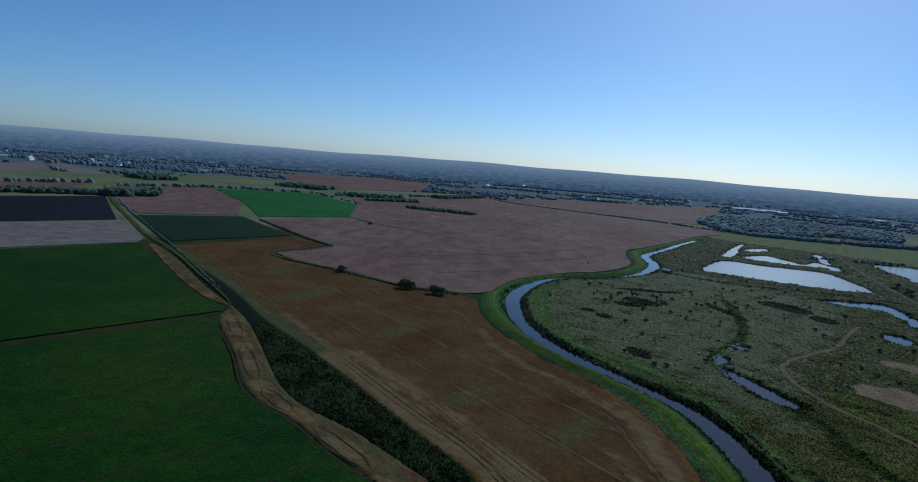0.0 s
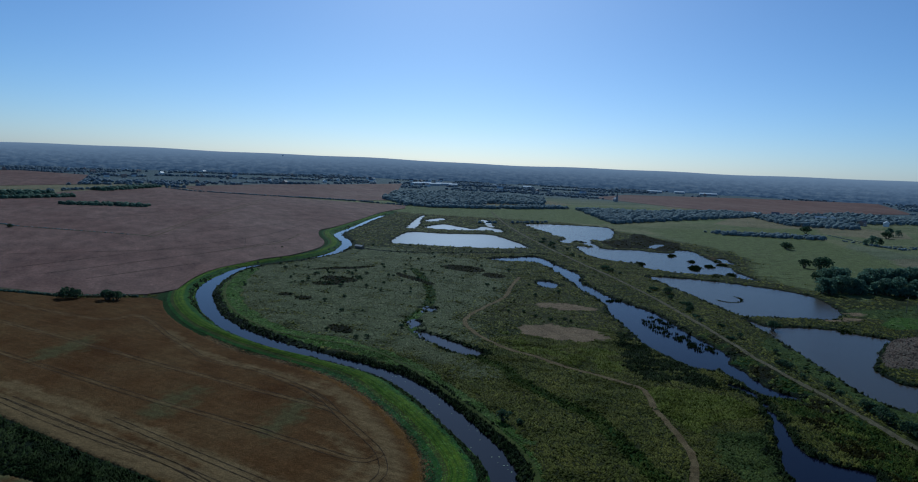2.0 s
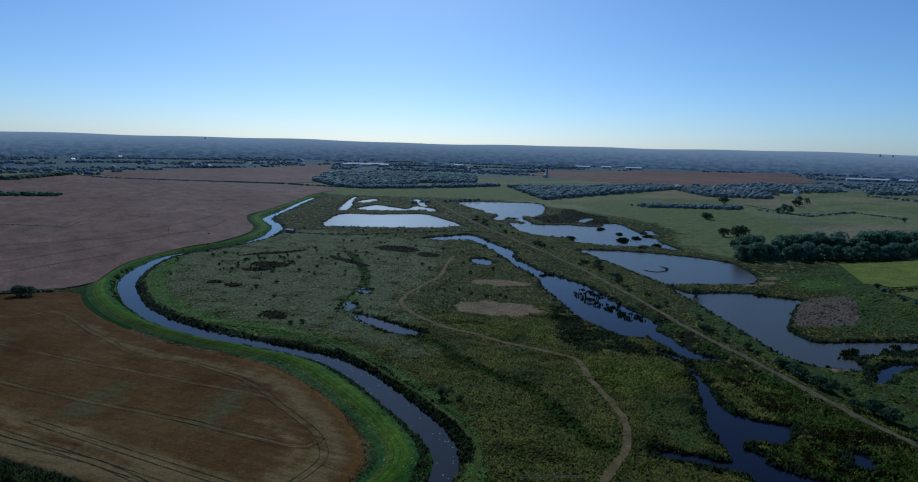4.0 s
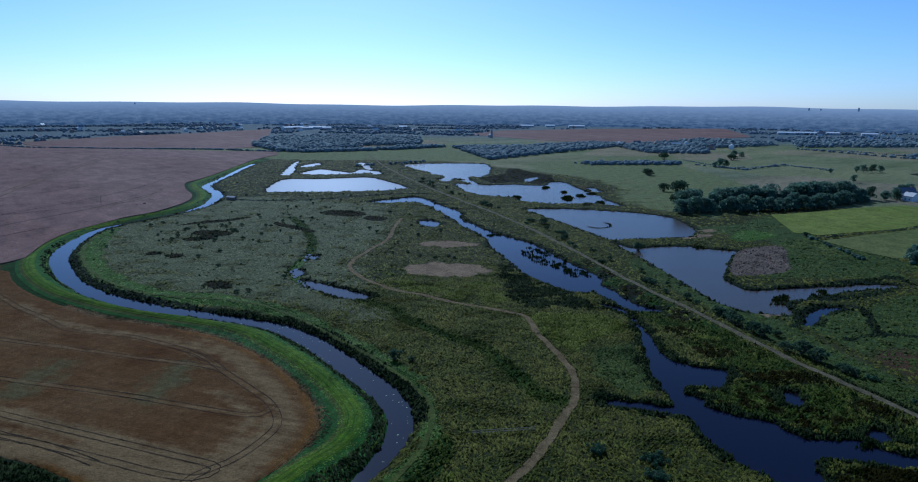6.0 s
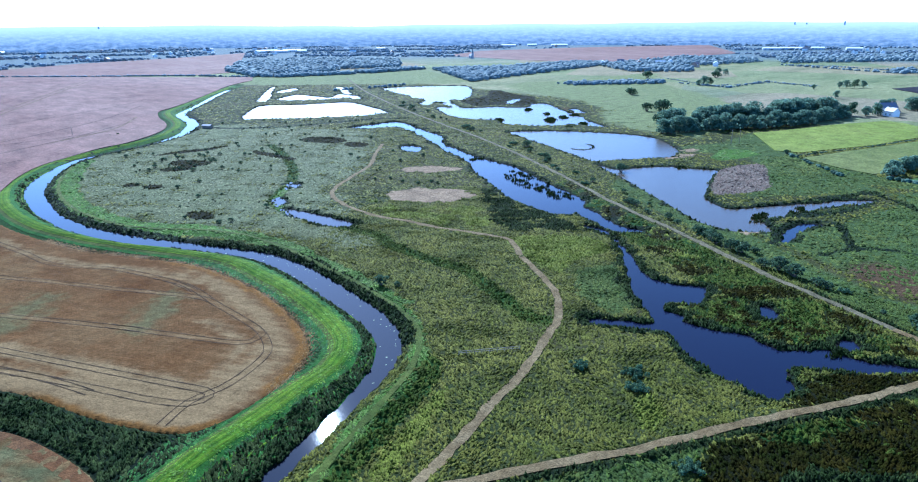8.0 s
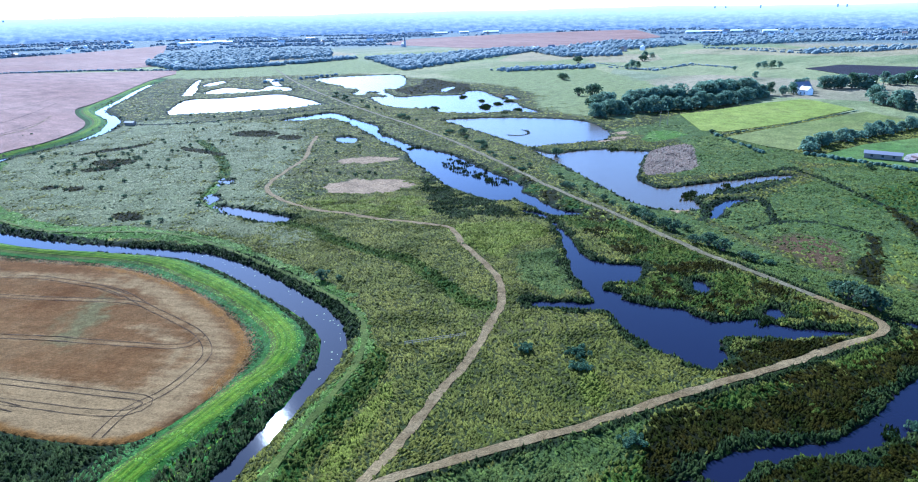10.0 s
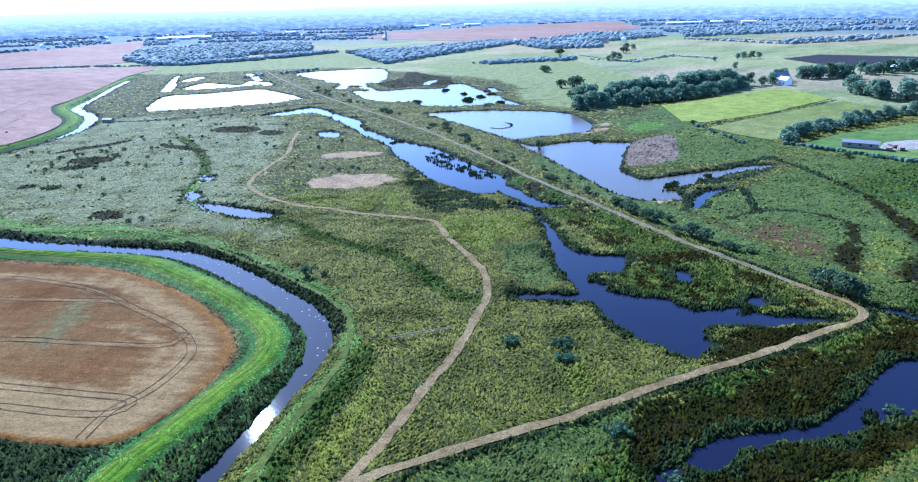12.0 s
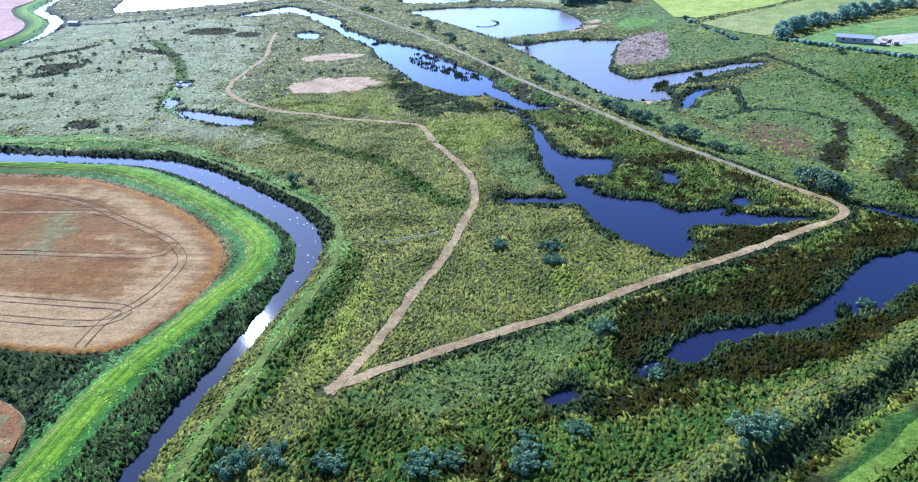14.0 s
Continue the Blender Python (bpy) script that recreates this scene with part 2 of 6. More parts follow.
DRY_EAR = foliage("rusty_wheat_ears", (0.240, 0.130, 0.030), (0.310, 0.190, 0.052), 0.2, 0.2)
BANK_GREEN = foliage("bank_slope_grass", (0.055, 0.195, 0.026), (0.110, 0.260, 0.042), 0.3)
LIME_TUFT = foliage("mown_tufts", (0.140, 0.320, 0.014), (0.270, 0.420, 0.024), 0.3)
TUSSOCK = foliage("tussock_grass", (0.160, 0.190, 0.020), (0.340, 0.322, 0.046), 0.18, 0.06, 0.7, 0.31, 0.045)
# Open marsh grass, its colour paled to stand in for haze.
HAZED_GRASS = foliage("hazed_grass", (0.205, 0.235, 0.082), (0.340, 0.345, 0.140), 0.3, 0.05, 0.55)
LUSH_GRASS = foliage("lush_grass", (0.105, 0.172, 0.026), (0.225, 0.268, 0.054), 0.3, 0.05, 0.75, 0.36, 0.045)
BANKSIDE = foliage("bankside_grass", (0.140, 0.260, 0.026), (0.250, 0.350, 0.055), 0.3, 0.08)
YELLOW_GRASS = foliage("yellow_grass", (0.270, 0.325, 0.024), (0.390, 0.415, 0.046), 0.35, 0.12, 0.7)
REED = foliage("reed_blades", (0.024, 0.056, 0.011), (0.090, 0.122, 0.030), 0.18, 0.2, 0.95, 0.33, 0.03)
GREEN_REED = foliage("green_reed_blades", (0.080, 0.140, 0.014), (0.185, 0.222, 0.030), 0.22, 0.12, 0.85, 0.33, 0.025)
PINK_REED = foliage("dead_reed_stems", (0.280, 0.195, 0.140), (0.390, 0.285, 0.215), 0.3, 0.15, 0.35)
SEDGE = foliage("brown_sedge", (0.028, 0.048, 0.004), (0.100, 0.080, 0.010), 0.14, 0.16, 0.9, 0.22, 0.012)
# Leaves of the farther trees, lightened and blued in colour for haze.
GROVE_LEAF = foliage("grove_leaves", (0.190, 0.310, 0.200), (0.310, 0.450, 0.300), 0.5, 0.3, 0.8, 0.5)
LEAF = foliage("tree_leaves", (0.105, 0.185, 0.095), (0.180, 0.275, 0.140), 0.4, 0.3)
WILLOW = foliage("willow_leaves", (0.140, 0.270, 0.130), (0.230, 0.360, 0.180), 0.25, 0.4, 0.8, 0.38)
# Far leaves: haze is painted into the base colour as a pale bluish tint.
HAZED_LEAF = surface("hazed_woodland", (0.460, 0.570, 0.560), (0.590, 0.690, 0.660), 0.03, 0.12, 0.5, relief=0, tone=0.29)
HAZED_FAR_LEAF = surface("hazed_distant_woodland", (0.500, 0.610, 0.680), (0.640, 0.730, 0.780), 0.02, 0.1, 0.4, relief=0, tone=0.27)
BARK = plain("bark", (0.09, 0.07, 0.05), 0.9)
WHITE_WALL = plain("white_render", (0.78, 0.77, 0.74), 0.8)
BRICK_WALL = plain("brick_wall", (0.30, 0.22, 0.18), 0.85)
SLATE = plain("slate_roof", (0.13, 0.13, 0.15), 0.6)
TILE_ROOF = plain("tile_roof", (0.22, 0.15, 0.12), 0.7)
METAL_ROOF = plain("pale_sheet_roof", (0.42, 0.45, 0.48), 0.85)
GLASS = plain("window_glass", (0.03, 0.04, 0.05), 0.1)
WOOD = plain("weathered_wood", (0.20, 0.16, 0.12), 0.85)
GRAVEL = surface("pale_gravel", (0.50, 0.45, 0.40), (0.62, 0.57, 0.50), 0.1, 0.5, 2.0)
STONE = plain("church_stone", (0.34, 0.34, 0.36), 0.85)
RIVER_FLECK = plain("river_fleck", (0.20, 0.24, 0.14), 0.9)
LILY = plain("rusty_paint", (0.13, 0.075, 0.06), 0.8)


def distance_material():
    """Far country under the sky: woods and fields blued and paled for haze, a backdrop that glows a little."""
    m, nt, bsdf = start("far_country")
    geo = nt.nodes.new("ShaderNodeNewGeometry").outputs["Position"]
    sep = nt.nodes.new("ShaderNodeSeparateXYZ")
    nt.links.new(geo, sep.inputs[0])

    def calc(op, a, b=None):
        n = nt.nodes.new("ShaderNodeMath")
        n.operation = op
        for slot, v in ((0, a), (1, b)):
            if hasattr(v, "is_linked"):
                nt.links.new(v, n.inputs[slot])
            elif v is not None:
                n.inputs[slot].default_value = v
        return n.outputs[0]

    # pattern of woods, fields and roofs follows bearing and the log of distance, fitted to the camera's view
    flat = calc("SQRT", calc("ADD", calc("MULTIPLY", sep.outputs[0], sep.outputs[0]), calc("MULTIPLY", sep.outputs[1], sep.outputs[1])))
    vec = nt.nodes.new("ShaderNodeCombineXYZ")
    nt.links.new(calc("MULTIPLY", calc("ARCTAN2", sep.outputs[0], sep.outputs[1]), 110.0), vec.inputs[0])
    nt.links.new(calc("MULTIPLY", calc("LOGARITHM", flat, 2.718), 9.0), vec.inputs[1])
    n1 = noise_node(nt, vec.outputs[0], 1.0, 6.0, 0.68, (0.8, 1.5, 1.0))
    n2 = noise_node(nt, vec.outputs[0], 3.0, 4.0, 0.7)
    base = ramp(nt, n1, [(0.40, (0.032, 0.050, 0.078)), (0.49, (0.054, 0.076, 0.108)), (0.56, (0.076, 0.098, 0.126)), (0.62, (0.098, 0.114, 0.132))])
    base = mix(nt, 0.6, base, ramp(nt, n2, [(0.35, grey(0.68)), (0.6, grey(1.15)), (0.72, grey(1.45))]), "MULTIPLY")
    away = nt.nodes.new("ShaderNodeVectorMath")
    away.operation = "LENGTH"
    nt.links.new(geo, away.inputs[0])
    # Haze painted in: the colour pales with distance towards the horizon.
    haze_veil = nt.nodes.new("ShaderNodeMapRange")
    haze_veil.inputs["From Min"].default_value, haze_veil.inputs["From Max"].default_value, haze_veil.inputs["To Max"].default_value = 2300, 4700, 1.0
    nt.links.new(away.outputs["Value"], haze_veil.inputs["Value"])
    base = mix(nt, haze_veil.outputs[0], base, (0.215, 0.244, 0.278))
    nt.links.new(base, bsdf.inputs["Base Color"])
    # Emission repeats the hazed colour, so the backdrop glows without any lamp.
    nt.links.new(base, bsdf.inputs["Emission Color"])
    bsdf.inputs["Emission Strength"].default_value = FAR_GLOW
    bsdf.inputs["Roughness"].default_value = 1.0
    bsdf.inputs["Specular IOR Level"].default_value = 0.0
    return m


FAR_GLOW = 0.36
DISTANCE = distance_material()


# ---- plan: curves and distances ----
def spline(points, closed=False, step=3.0):
    """A smooth curve through the points (any number of columns), sampled about every step metres."""
    p = np.array(points, float)
    n = len(p)
    out = []
    for i in range(n if closed else n - 1):
        k = [(i - 1) % n, i, (i + 1) % n, (i + 2) % n] if closed else [max(i - 1, 0), i, i + 1, min(i + 2, n - 1)]
        a, b, c, d = p[k]
        m = max(2, int(np.hypot(*(c - b)[:2]) / step))
        t = np.linspace(0, 1, m, endpoint=False)[:, None]
        out.append(0.5 * (2 * b + (c - a) * t + (2 * a - 5 * b + 4 * c - d) * t**2 + (3 * b - a - 3 * c + d) * t**3))
    if not closed:
        out.append(p[-1:])
    return np.concatenate(out)


def line_distance(line, x, y, reach):
    """Distance to a polyline, and the value of its third column there; far points get reach."""
    d = np.full(x.shape, float(reach))
    w = np.zeros(x.shape)
    side = np.zeros(x.shape)
    lo, hi = line[:, :2].min(0) - reach, line[:, :2].max(0) + reach
    near = np.nonzero((x > lo[0]) & (x < hi[0]) & (y > lo[1]) & (y < hi[1]))[0]
    px, py = x[near], y[near]
    bd, bw, bs = np.full(px.shape, float(reach)), np.zeros(px.shape), np.zeros(px.shape)
    for a, b in zip(line[:-1], line[1:]):
        k = np.nonzero((px > min(a[0], b[0]) - reach) & (px < max(a[0], b[0]) + reach) & (py > min(a[1], b[1]) - reach) & (py < max(a[1], b[1]) + reach))[0]
        if not len(k):
            continue
        v = b[:2] - a[:2]
        t = np.clip(((px[k] - a[0]) * v[0] + (py[k] - a[1]) * v[1]) / max(v @ v, 1e-9), 0, 1)
        q = np.hypot(px[k] - a[0] - t * v[0], py[k] - a[1] - t * v[1])
        better = q < bd[k]
        kk = k[better]
        bd[kk] = q[better]
        if line.shape[1] > 2:
            bw[kk] = (a[2] + t * (b[2] - a[2]))[better]
        bs[kk] = np.sign(v[0] * (py[kk] - a[1]) - v[1] * (px[kk] - a[0]))
    d[near], w[near], side[near] = bd, bw, bs
    return d, w, side


def inside(poly, x, y):
    r = np.zeros(x.shape, bool)
    lo, hi = poly.min(0), poly.max(0)
    k = np.nonzero((x > lo[0]) & (x < hi[0]) & (y > lo[1]) & (y < hi[1]))[0]
    px, py, c = x[k], y[k], np.zeros(len(k), bool)
    for a, b in zip(poly, np.roll(poly, -1, 0)):
        if a[1] != b[1]:
            c ^= ((a[1] > py) != (b[1] > py)) & (px < (b[0] - a[0]) * (py - a[1]) / (b[1] - a[1]) + a[0])
    r[k] = c
    return r


def area_distance(poly, x, y, reach=25.0):
    """Signed distance to a closed outline, negative inside."""
    d = line_distance(np.vstack([poly, poly[:1]]), x, y, reach)[0]
    return np.where(inside(poly, x, y), -d, d)


def union(polys, x, y, reach=25.0):
    return np.min([area_distance(p, x, y, reach) for p in polys], axis=0)


def wobble(x, y, size, seed=0.0):
    """A cheap smooth random field from crossed waves, about -1 to 1."""
    s = 6.283 / size
    return (np.sin(x * s + 1.7 * np.sin(y * s * 0.61 + seed) + seed) + np.sin(y * s * 1.13 + 1.9 * np.sin(x * s * 0.53 - seed) + 2.1 * seed)
            + 0.6 * np.sin((x + y) * s * 1.9 + 1.3 * np.sin((x - y) * s * 1.3 + seed))) / 2.6


def blob(cx, cy, rx, ry, turn=0.0, n=18):
    t = np.arange(n) * 2 * math.pi / n
    u, v = rx * np.cos(t), ry * np.sin(t)
    c, s = math.cos(radians(turn)), math.sin(radians(turn))
    return np.stack([cx + u * c - v * s, cy + u * s + v * c], 1)


# river: centre line and half width
RIVER = spline([(284.6, 746.1, 2.8), (248.5, 691.2, 2.8), (211.8, 630.5, 3.0), (183.0, 584.7, 3.2), (168.1, 556.8, 3.9), (162.0, 516.7, 4.3), (156.3, 493.0, 4.2),
                (140.8, 462.6, 3.6), (129.5, 447.5, 3.0), (110.4, 430.6, 2.6), (83.5, 416.0, 2.6), (65.0, 404.3, 3.2), (51.1, 383.7, 3.4), (39.6, 358.6, 4.2), (32.8, 333.1, 4.0),
                (31.4, 309.7, 3.7), (31.8, 286.6, 3.4), (35.9, 264.0, 3.4), (42.0, 246.6, 3.6), (49.6, 230.8, 3.4), (60.1, 214.2, 3.0),
                (68.7, 200.0, 3.1), (75.1, 187.0, 3.5), (78.1, 171.2, 3.8), (78.4, 154.3, 4.0), (77.7, 134.7, 4.0), (76.5, 122.6, 3.6),
                (72.2, 110.9, 3.1), (65.1, 103.8, 2.4), (56.7, 98.5, 1.9), (49.4, 94.7, 1.7), (42.8, 90.8, 1.7), (31.8, 85.9, 1.5),
                (20.7, 80.1, 1.5), (8.0, 72.0, 1.6), (-10.0, 60.0, 1.6), (-60.0, 22.0, 1.6)])
BANK = spline([(310, 790), (250, 706), (208, 642), (180, 601), (164, 575), (156, 546), (151, 512), (143.5, 487), (132.5, 467), (119.5, 448.5), (103, 434.5), (86, 424.8), (66, 412), (45.5, 392), (27.5, 358), (21.0, 327.1),
               (20.4, 301.8), (24.5, 272.6), (32.4, 249.2), (41.2, 230.2), (51.4, 213.1), (59.8, 198.8), (65.5, 184.4), (67.7, 164.0), (68.4, 147.3),
               (67.2, 129.8), (63.7, 117.0), (56.2, 109.6), (44.9, 105.8), (34, 101.3), (24.3, 97.6), (17.8, 94.2), (7.5, 87.6), (-8, 77), (-60, 38)])
MARSH_BANK = spline([(62, 394), (47.2, 352), (40.6, 318.1), (40.8, 285.0), (47.1, 255.9), (56.7, 238.4), (68.9, 225.3), (79.1, 208.0), (83.5, 185.3),
                     (84.8, 163.8), (85.4, 145.1), (84.5, 126.4), (81.6, 113), (75, 103.4), (66.6, 96.2), (55.5, 90.3), (46.1, 85.2), (32.1, 77.5),
                     (19.8, 71.0), (0, 58), (-50, 20)])
# ponds and channels
POND_FAR = [spline(p, True, 4) for p in (
    [(200, 507), (228, 552), (247, 570), (273, 553), (316, 540), (315, 505), (305, 454), (293, 450), (266, 455), (225, 477), (199, 495)],
    [(258, 610), (279, 649), (304, 693), (330, 735), (334, 732), (309, 688), (277, 624), (258, 598)],
    [(279, 612), (314, 634), (324, 590), (350, 610), (351, 596), (354, 577), (337, 556), (338, 580), (321, 575), (291, 588), (278, 600)],
    [(314, 683), (343, 704), (336, 682), (308, 663)], [(386, 684), (392, 681), (379, 645), (356, 598), (359, 619), (376, 655)])]
POND_NORTH = [spline(p, True, 4) for p in (
    [(423, 634), (474, 618), (506, 590), (485, 552), (435, 498), (408, 480), (408, 493), (388, 471), (369, 430), (367, 441), (379, 480), (361, 471), (361, 483), (385, 507), (388, 532),
     (399, 560), (403, 588)],
    [(357, 452), (369, 431), (394, 419), (413, 398), (437, 411), (446, 403), (435, 384), (420, 360), (403, 327), (389, 310), (379, 288), (372, 280), (368, 303), (355, 308), (346, 312),
     (332, 340), (341, 359), (326, 381), (335, 413)])]
POND_NORTH += [blob(438, 439, 5, 22, -60), blob(426, 350, 4, 16, -35)]
POND_RING = [spline([(307, 311), (324, 303), (345, 279), (359, 251), (359, 230), (345, 210), (332, 197), (315, 190), (305, 194), (283, 205), (273, 212), (278, 228), (289, 260), (299, 290)], True)]
POND_EAST = [spline(p, True) for p in (
    [(267, 204), (265, 191), (281, 184), (293, 175), (297, 164), (301, 155), (285, 150), (257, 137), (247, 132), (239, 117), (249, 111), (276, 96),
     (265, 94), (245, 98), (234, 101), (225, 93), (219, 95), (213, 104), (215, 116), (226, 135), (245, 166)],
    [(272, 97), (285, 93), (295, 84), (288, 84), (276, 90), (267, 94)])]
POND_CRESCENT = [spline([(214.4, 84.6), (216.8, 83.5), (227.4, 85.3), (237.9, 86.0), (244.5, 83.6), (241.0, 88.5), (233.7, 89.6), (223.7, 88.5)], True, 2)]
CHANNEL = [spline(p, True, 2.5) for p in (
    [(234, 402), (256, 405), (279, 401), (269, 354), (262, 328), (247, 307), (238, 277), (233, 254), (231, 229), (217, 193), (208, 166), (199, 158),
     (187, 153), (181, 158), (182, 170), (186, 188), (198, 212), (209, 235), (223, 257), (232, 286), (242, 311), (252, 337), (264, 379), (245, 388)],
    [(191, 156), (198, 155), (192, 141), (188, 130), (190, 122), (181, 128), (185, 141)],
    [(177.6, 141.0), (175.6, 126.3), (158.9, 108.4), (143.8, 95.8), (137.0, 87.4), (128.8, 76.7), (126.3, 71.8), (120.8, 63.8), (117.9, 56.3), (116.8, 47.6),
     (116.4, 43.6), (118.4, 41.9), (124.3, 42.4), (129.4, 46.5), (132.4, 46.4), (140.6, 36.2), (148.3, 28.5), (154.1, 25.0), (148.1, 34.7), (146.3, 39.4),
     (146.8, 43.7), (142.7, 47.7), (138.3, 50.2), (138.7, 56.3), (139.1, 61.0), (134.3, 71.5), (137.2, 74.8), (137.5, 80.3), (141.9, 83.0), (146.9, 76.8),
     (158.2, 81.2), (153.9, 90.3), (153.3, 95.0), (157.4, 101.8), (162.9, 107.8), (172.2, 120.0), (180.4, 133.7)],
    [(129.8, 74.8), (125.1, 81.6), (119.9, 88.9), (117.0, 90.4), (117.2, 87.6), (121.9, 80.2), (126.9, 73.0)])]
CHANNEL += [blob(155.4, 62.0, 4, 2, 30), blob(152.2, 42.1, 3, 2)]
POND_SOUTH = [spline([(88.4, 31.6), (91.8, 29.9), (100.1, 24.9), (106.4, 18.9), (117.3, 14.9), (138.6, 11.6), (146.2, 7.7), (154.0, 1.6), (163.5, -6.6),
                      (145.6, -8.2), (139.5, -0.4), (130.8, 4.0), (123.5, 5.5), (120.5, 7.8), (109.6, 12.9), (100.7, 20.0), (94.0, 24.6), (87.0, 25.8), (84.9, 28.5)], True, 2)]
POND_SOUTH += [blob(66.0, 38.7, 2.6, 1.5, -30), blob(80.5, 31.5, 3.0, 1.2, -20)]
POOLS = [spline([(216, 310), (226, 316), (228, 307), (224, 299), (215, 296)], True), spline([(106, 233), (111, 222), (115, 207), (116, 198), (110, 199), (105, 213)], True),
         blob(127, 268, 2.4, 4.0, -10), blob(110, 246.5, 2.2, 4.5, -20), spline([(167, 20.5), (167.6, 14.5), (167, 5), (164.5, 5), (165, 14.5), (165.4, 20.5)], True, 2)]
WATERS = [("pond_water_far", POND_FAR, "shining pond with reedy spits on the marsh"), ("pond_water_north", POND_NORTH, "shallow pond with reed islets beside pasture"),
          ("pond_water_ring", POND_RING, "still blue pond below the dyke"), ("pond_water_east", POND_EAST, "dark blue pond winding into a reedy inlet"),
          ("pond_water_crescent", POND_CRESCENT, "small crescent pool in rough grass"), ("channel_water", CHANNEL, "winding dark blue channel between reed beds"),
          ("pond_water_south", POND_SOUTH, "deep blue pond among dark sedge"), ("pool_water", POOLS, "little pools along the marsh ditch")]
# tracks, ditches and dykes
PATH_MARSH = spline([(216.2, 328.6), (197.3, 307.5), (177.2, 282.3), (155.9, 264.7), (137.5, 249.6), (129.2, 236.4), (126.4, 220.5), (126.8, 203.6), (131.8, 187.2),
                     (138.3, 167.5), (144.6, 152.7), (145.6, 145.6), (136.8, 131.0), (128.1, 113.1), (122.4, 104.4), (111.8, 94.4), (102.7, 89.8), (87.0, 82.1),
                     (74.7, 78.0), (64.7, 74.0), (56.0, 71.0), (48.3, 68.3), (42.5, 66.8)])
PATH_DYKE = spline([(42.5, 67.8), (51.4, 64.5), (61.3, 60.5), (71.4, 55.6), (82.2, 50.4), (94.7, 45.3), (101.8, 42.8), (115.1, 36.5), (130.7, 30.1), (144.9, 24.7),
                    (154.3, 20.8), (158.8, 20.9), (162.1, 24.2), (165.0, 34.4), (170.7, 51.3), (176.0, 68.6), (183.6, 88.1), (195.8, 116.3), (208.2, 149.5),
                    (222.1, 178.8), (237.1, 212.7), (252.7, 249.0), (273.8, 307.4), (299.2, 390.0), (331.4, 484.0), (382.8, 615.0), (459.6, 781.8)])
DITCH = spline([(163.3, 373.8), (156.2, 342.6), (142.8, 302.1), (129.1, 276.1), (116.6, 260.4), (106.9, 246.5), (104.4, 230.0), (105.9, 214.0), (110.9, 194.4),
                (114.5, 180.7), (112.1, 166.4), (114.0, 146.8), (116.2, 135.2), (112.4, 120.7), (109.1, 108.1), (107.3, 100.0), (108.6, 96.7)])
SOUTH_BANK = spline([(180, -24), (140, -9), (115.4, -1.2), (100.2, 3.7), (86.3, 8.5), (76.1, 11.9), (63.7, 15.3), (40, 23)])
SOUTH_DITCH = spline([(180, -28), (140, -13), (110.1, -3.0), (91.4, 3.2), (77.5, 7.4), (66.1, 11.3), (40, 20)])
SOUTH_LIME = spline([(180, -36), (140, -21), (97.7, -4.7), (86.3, -1.7), (77.2, 1.4), (60, 7)])
# fields
EDGE_DITCH = [(-188.7, 404.7), (-147.9, 356.8), (-102.9, 295.9), (-75.3, 251.9), (-50.8, 220.0), (-28.8, 189.8), (-8.1, 158.8), (4.4, 141.4), (13.0, 123.4),
              (19.2, 113.4), (23.9, 107.6), (30.3, 105.8)]
EDGE_BANK = [(42.9, 109.6), (53.6, 116.5), (58.2, 123.3), (61.1, 133.8), (62.6, 150.6), (61.2, 170.7), (55.8, 192.3), (43.0, 214.6), (34.0, 228), (25.1, 249.9), (17.2, 276),
             (13.5, 300), (13.5, 318)]
FIELD_FRONT = np.vstack([spline(EDGE_DITCH + EDGE_BANK), [(8.9, 326.0), (-25.7, 335.3), (-64.8, 368.1), (-105, 391), (-122, 415), (-105, 438), (-94, 463), (-126, 500)]])
FIELD_BACK = np.vstack([[(-118, 416), (-102, 440), (-90, 464), (-121, 502), (-185, 593), (-114, 660), (-132, 837), (-165, 978), (54, 1281), (212, 1062), (300, 962), (374, 892)],
                        spline([(351, 840), (298, 784), (237, 693.5), (201, 640), (174, 604), (159, 585), (148, 546), (142, 508), (132, 480), (116, 457.6), (97, 438.7), (80, 429.5), (61.4, 412.2),
                                (44.7, 395.2), (31.3, 370.7), (21.1, 341.4)], step=5.0), [(14, 336), (7, 333), (-26, 341), (-66, 373), (-101, 395)]])
STRIP_RIGHT = [(-194.8, 409.6), (-163.9, 370.3), (-119.7, 303.3), (-89.6, 262.3), (-75.5, 238.1), (-62.7, 211.2), (-47.9, 180.3), (-35.6, 165.1), (-22.6, 154.3), (-9.2, 140.0),
               (-1.0, 130.4), (3.6, 121.9), (8.0, 110.4), (9.5, 103.5), (9.3, 99), (6.2, 94.3), (1, 90)]
STRIP_LEFT = [(-201.4, 411.4), (-142.3, 321.9), (-110.4, 280.1), (-95.0, 266.9), (-91.8, 246.6), (-70.8, 205.8), (-60.4, 182.5), (-50.9, 168.2), (-38.4, 157.5), (-26.0, 142.2),
              (-13.3, 129.6), (-7, 120), (-6, 105), (-12, 92)]
REED_WEDGE = np.vstack([spline(EDGE_DITCH), [(24.3, 98.6), (7.5, 88.6), (1, 84)], spline(STRIP_RIGHT)[::-1]])
k0 = int(np.argmin(np.hypot(RIVER[:, 0] - 77, RIVER[:, 1] - 150)))
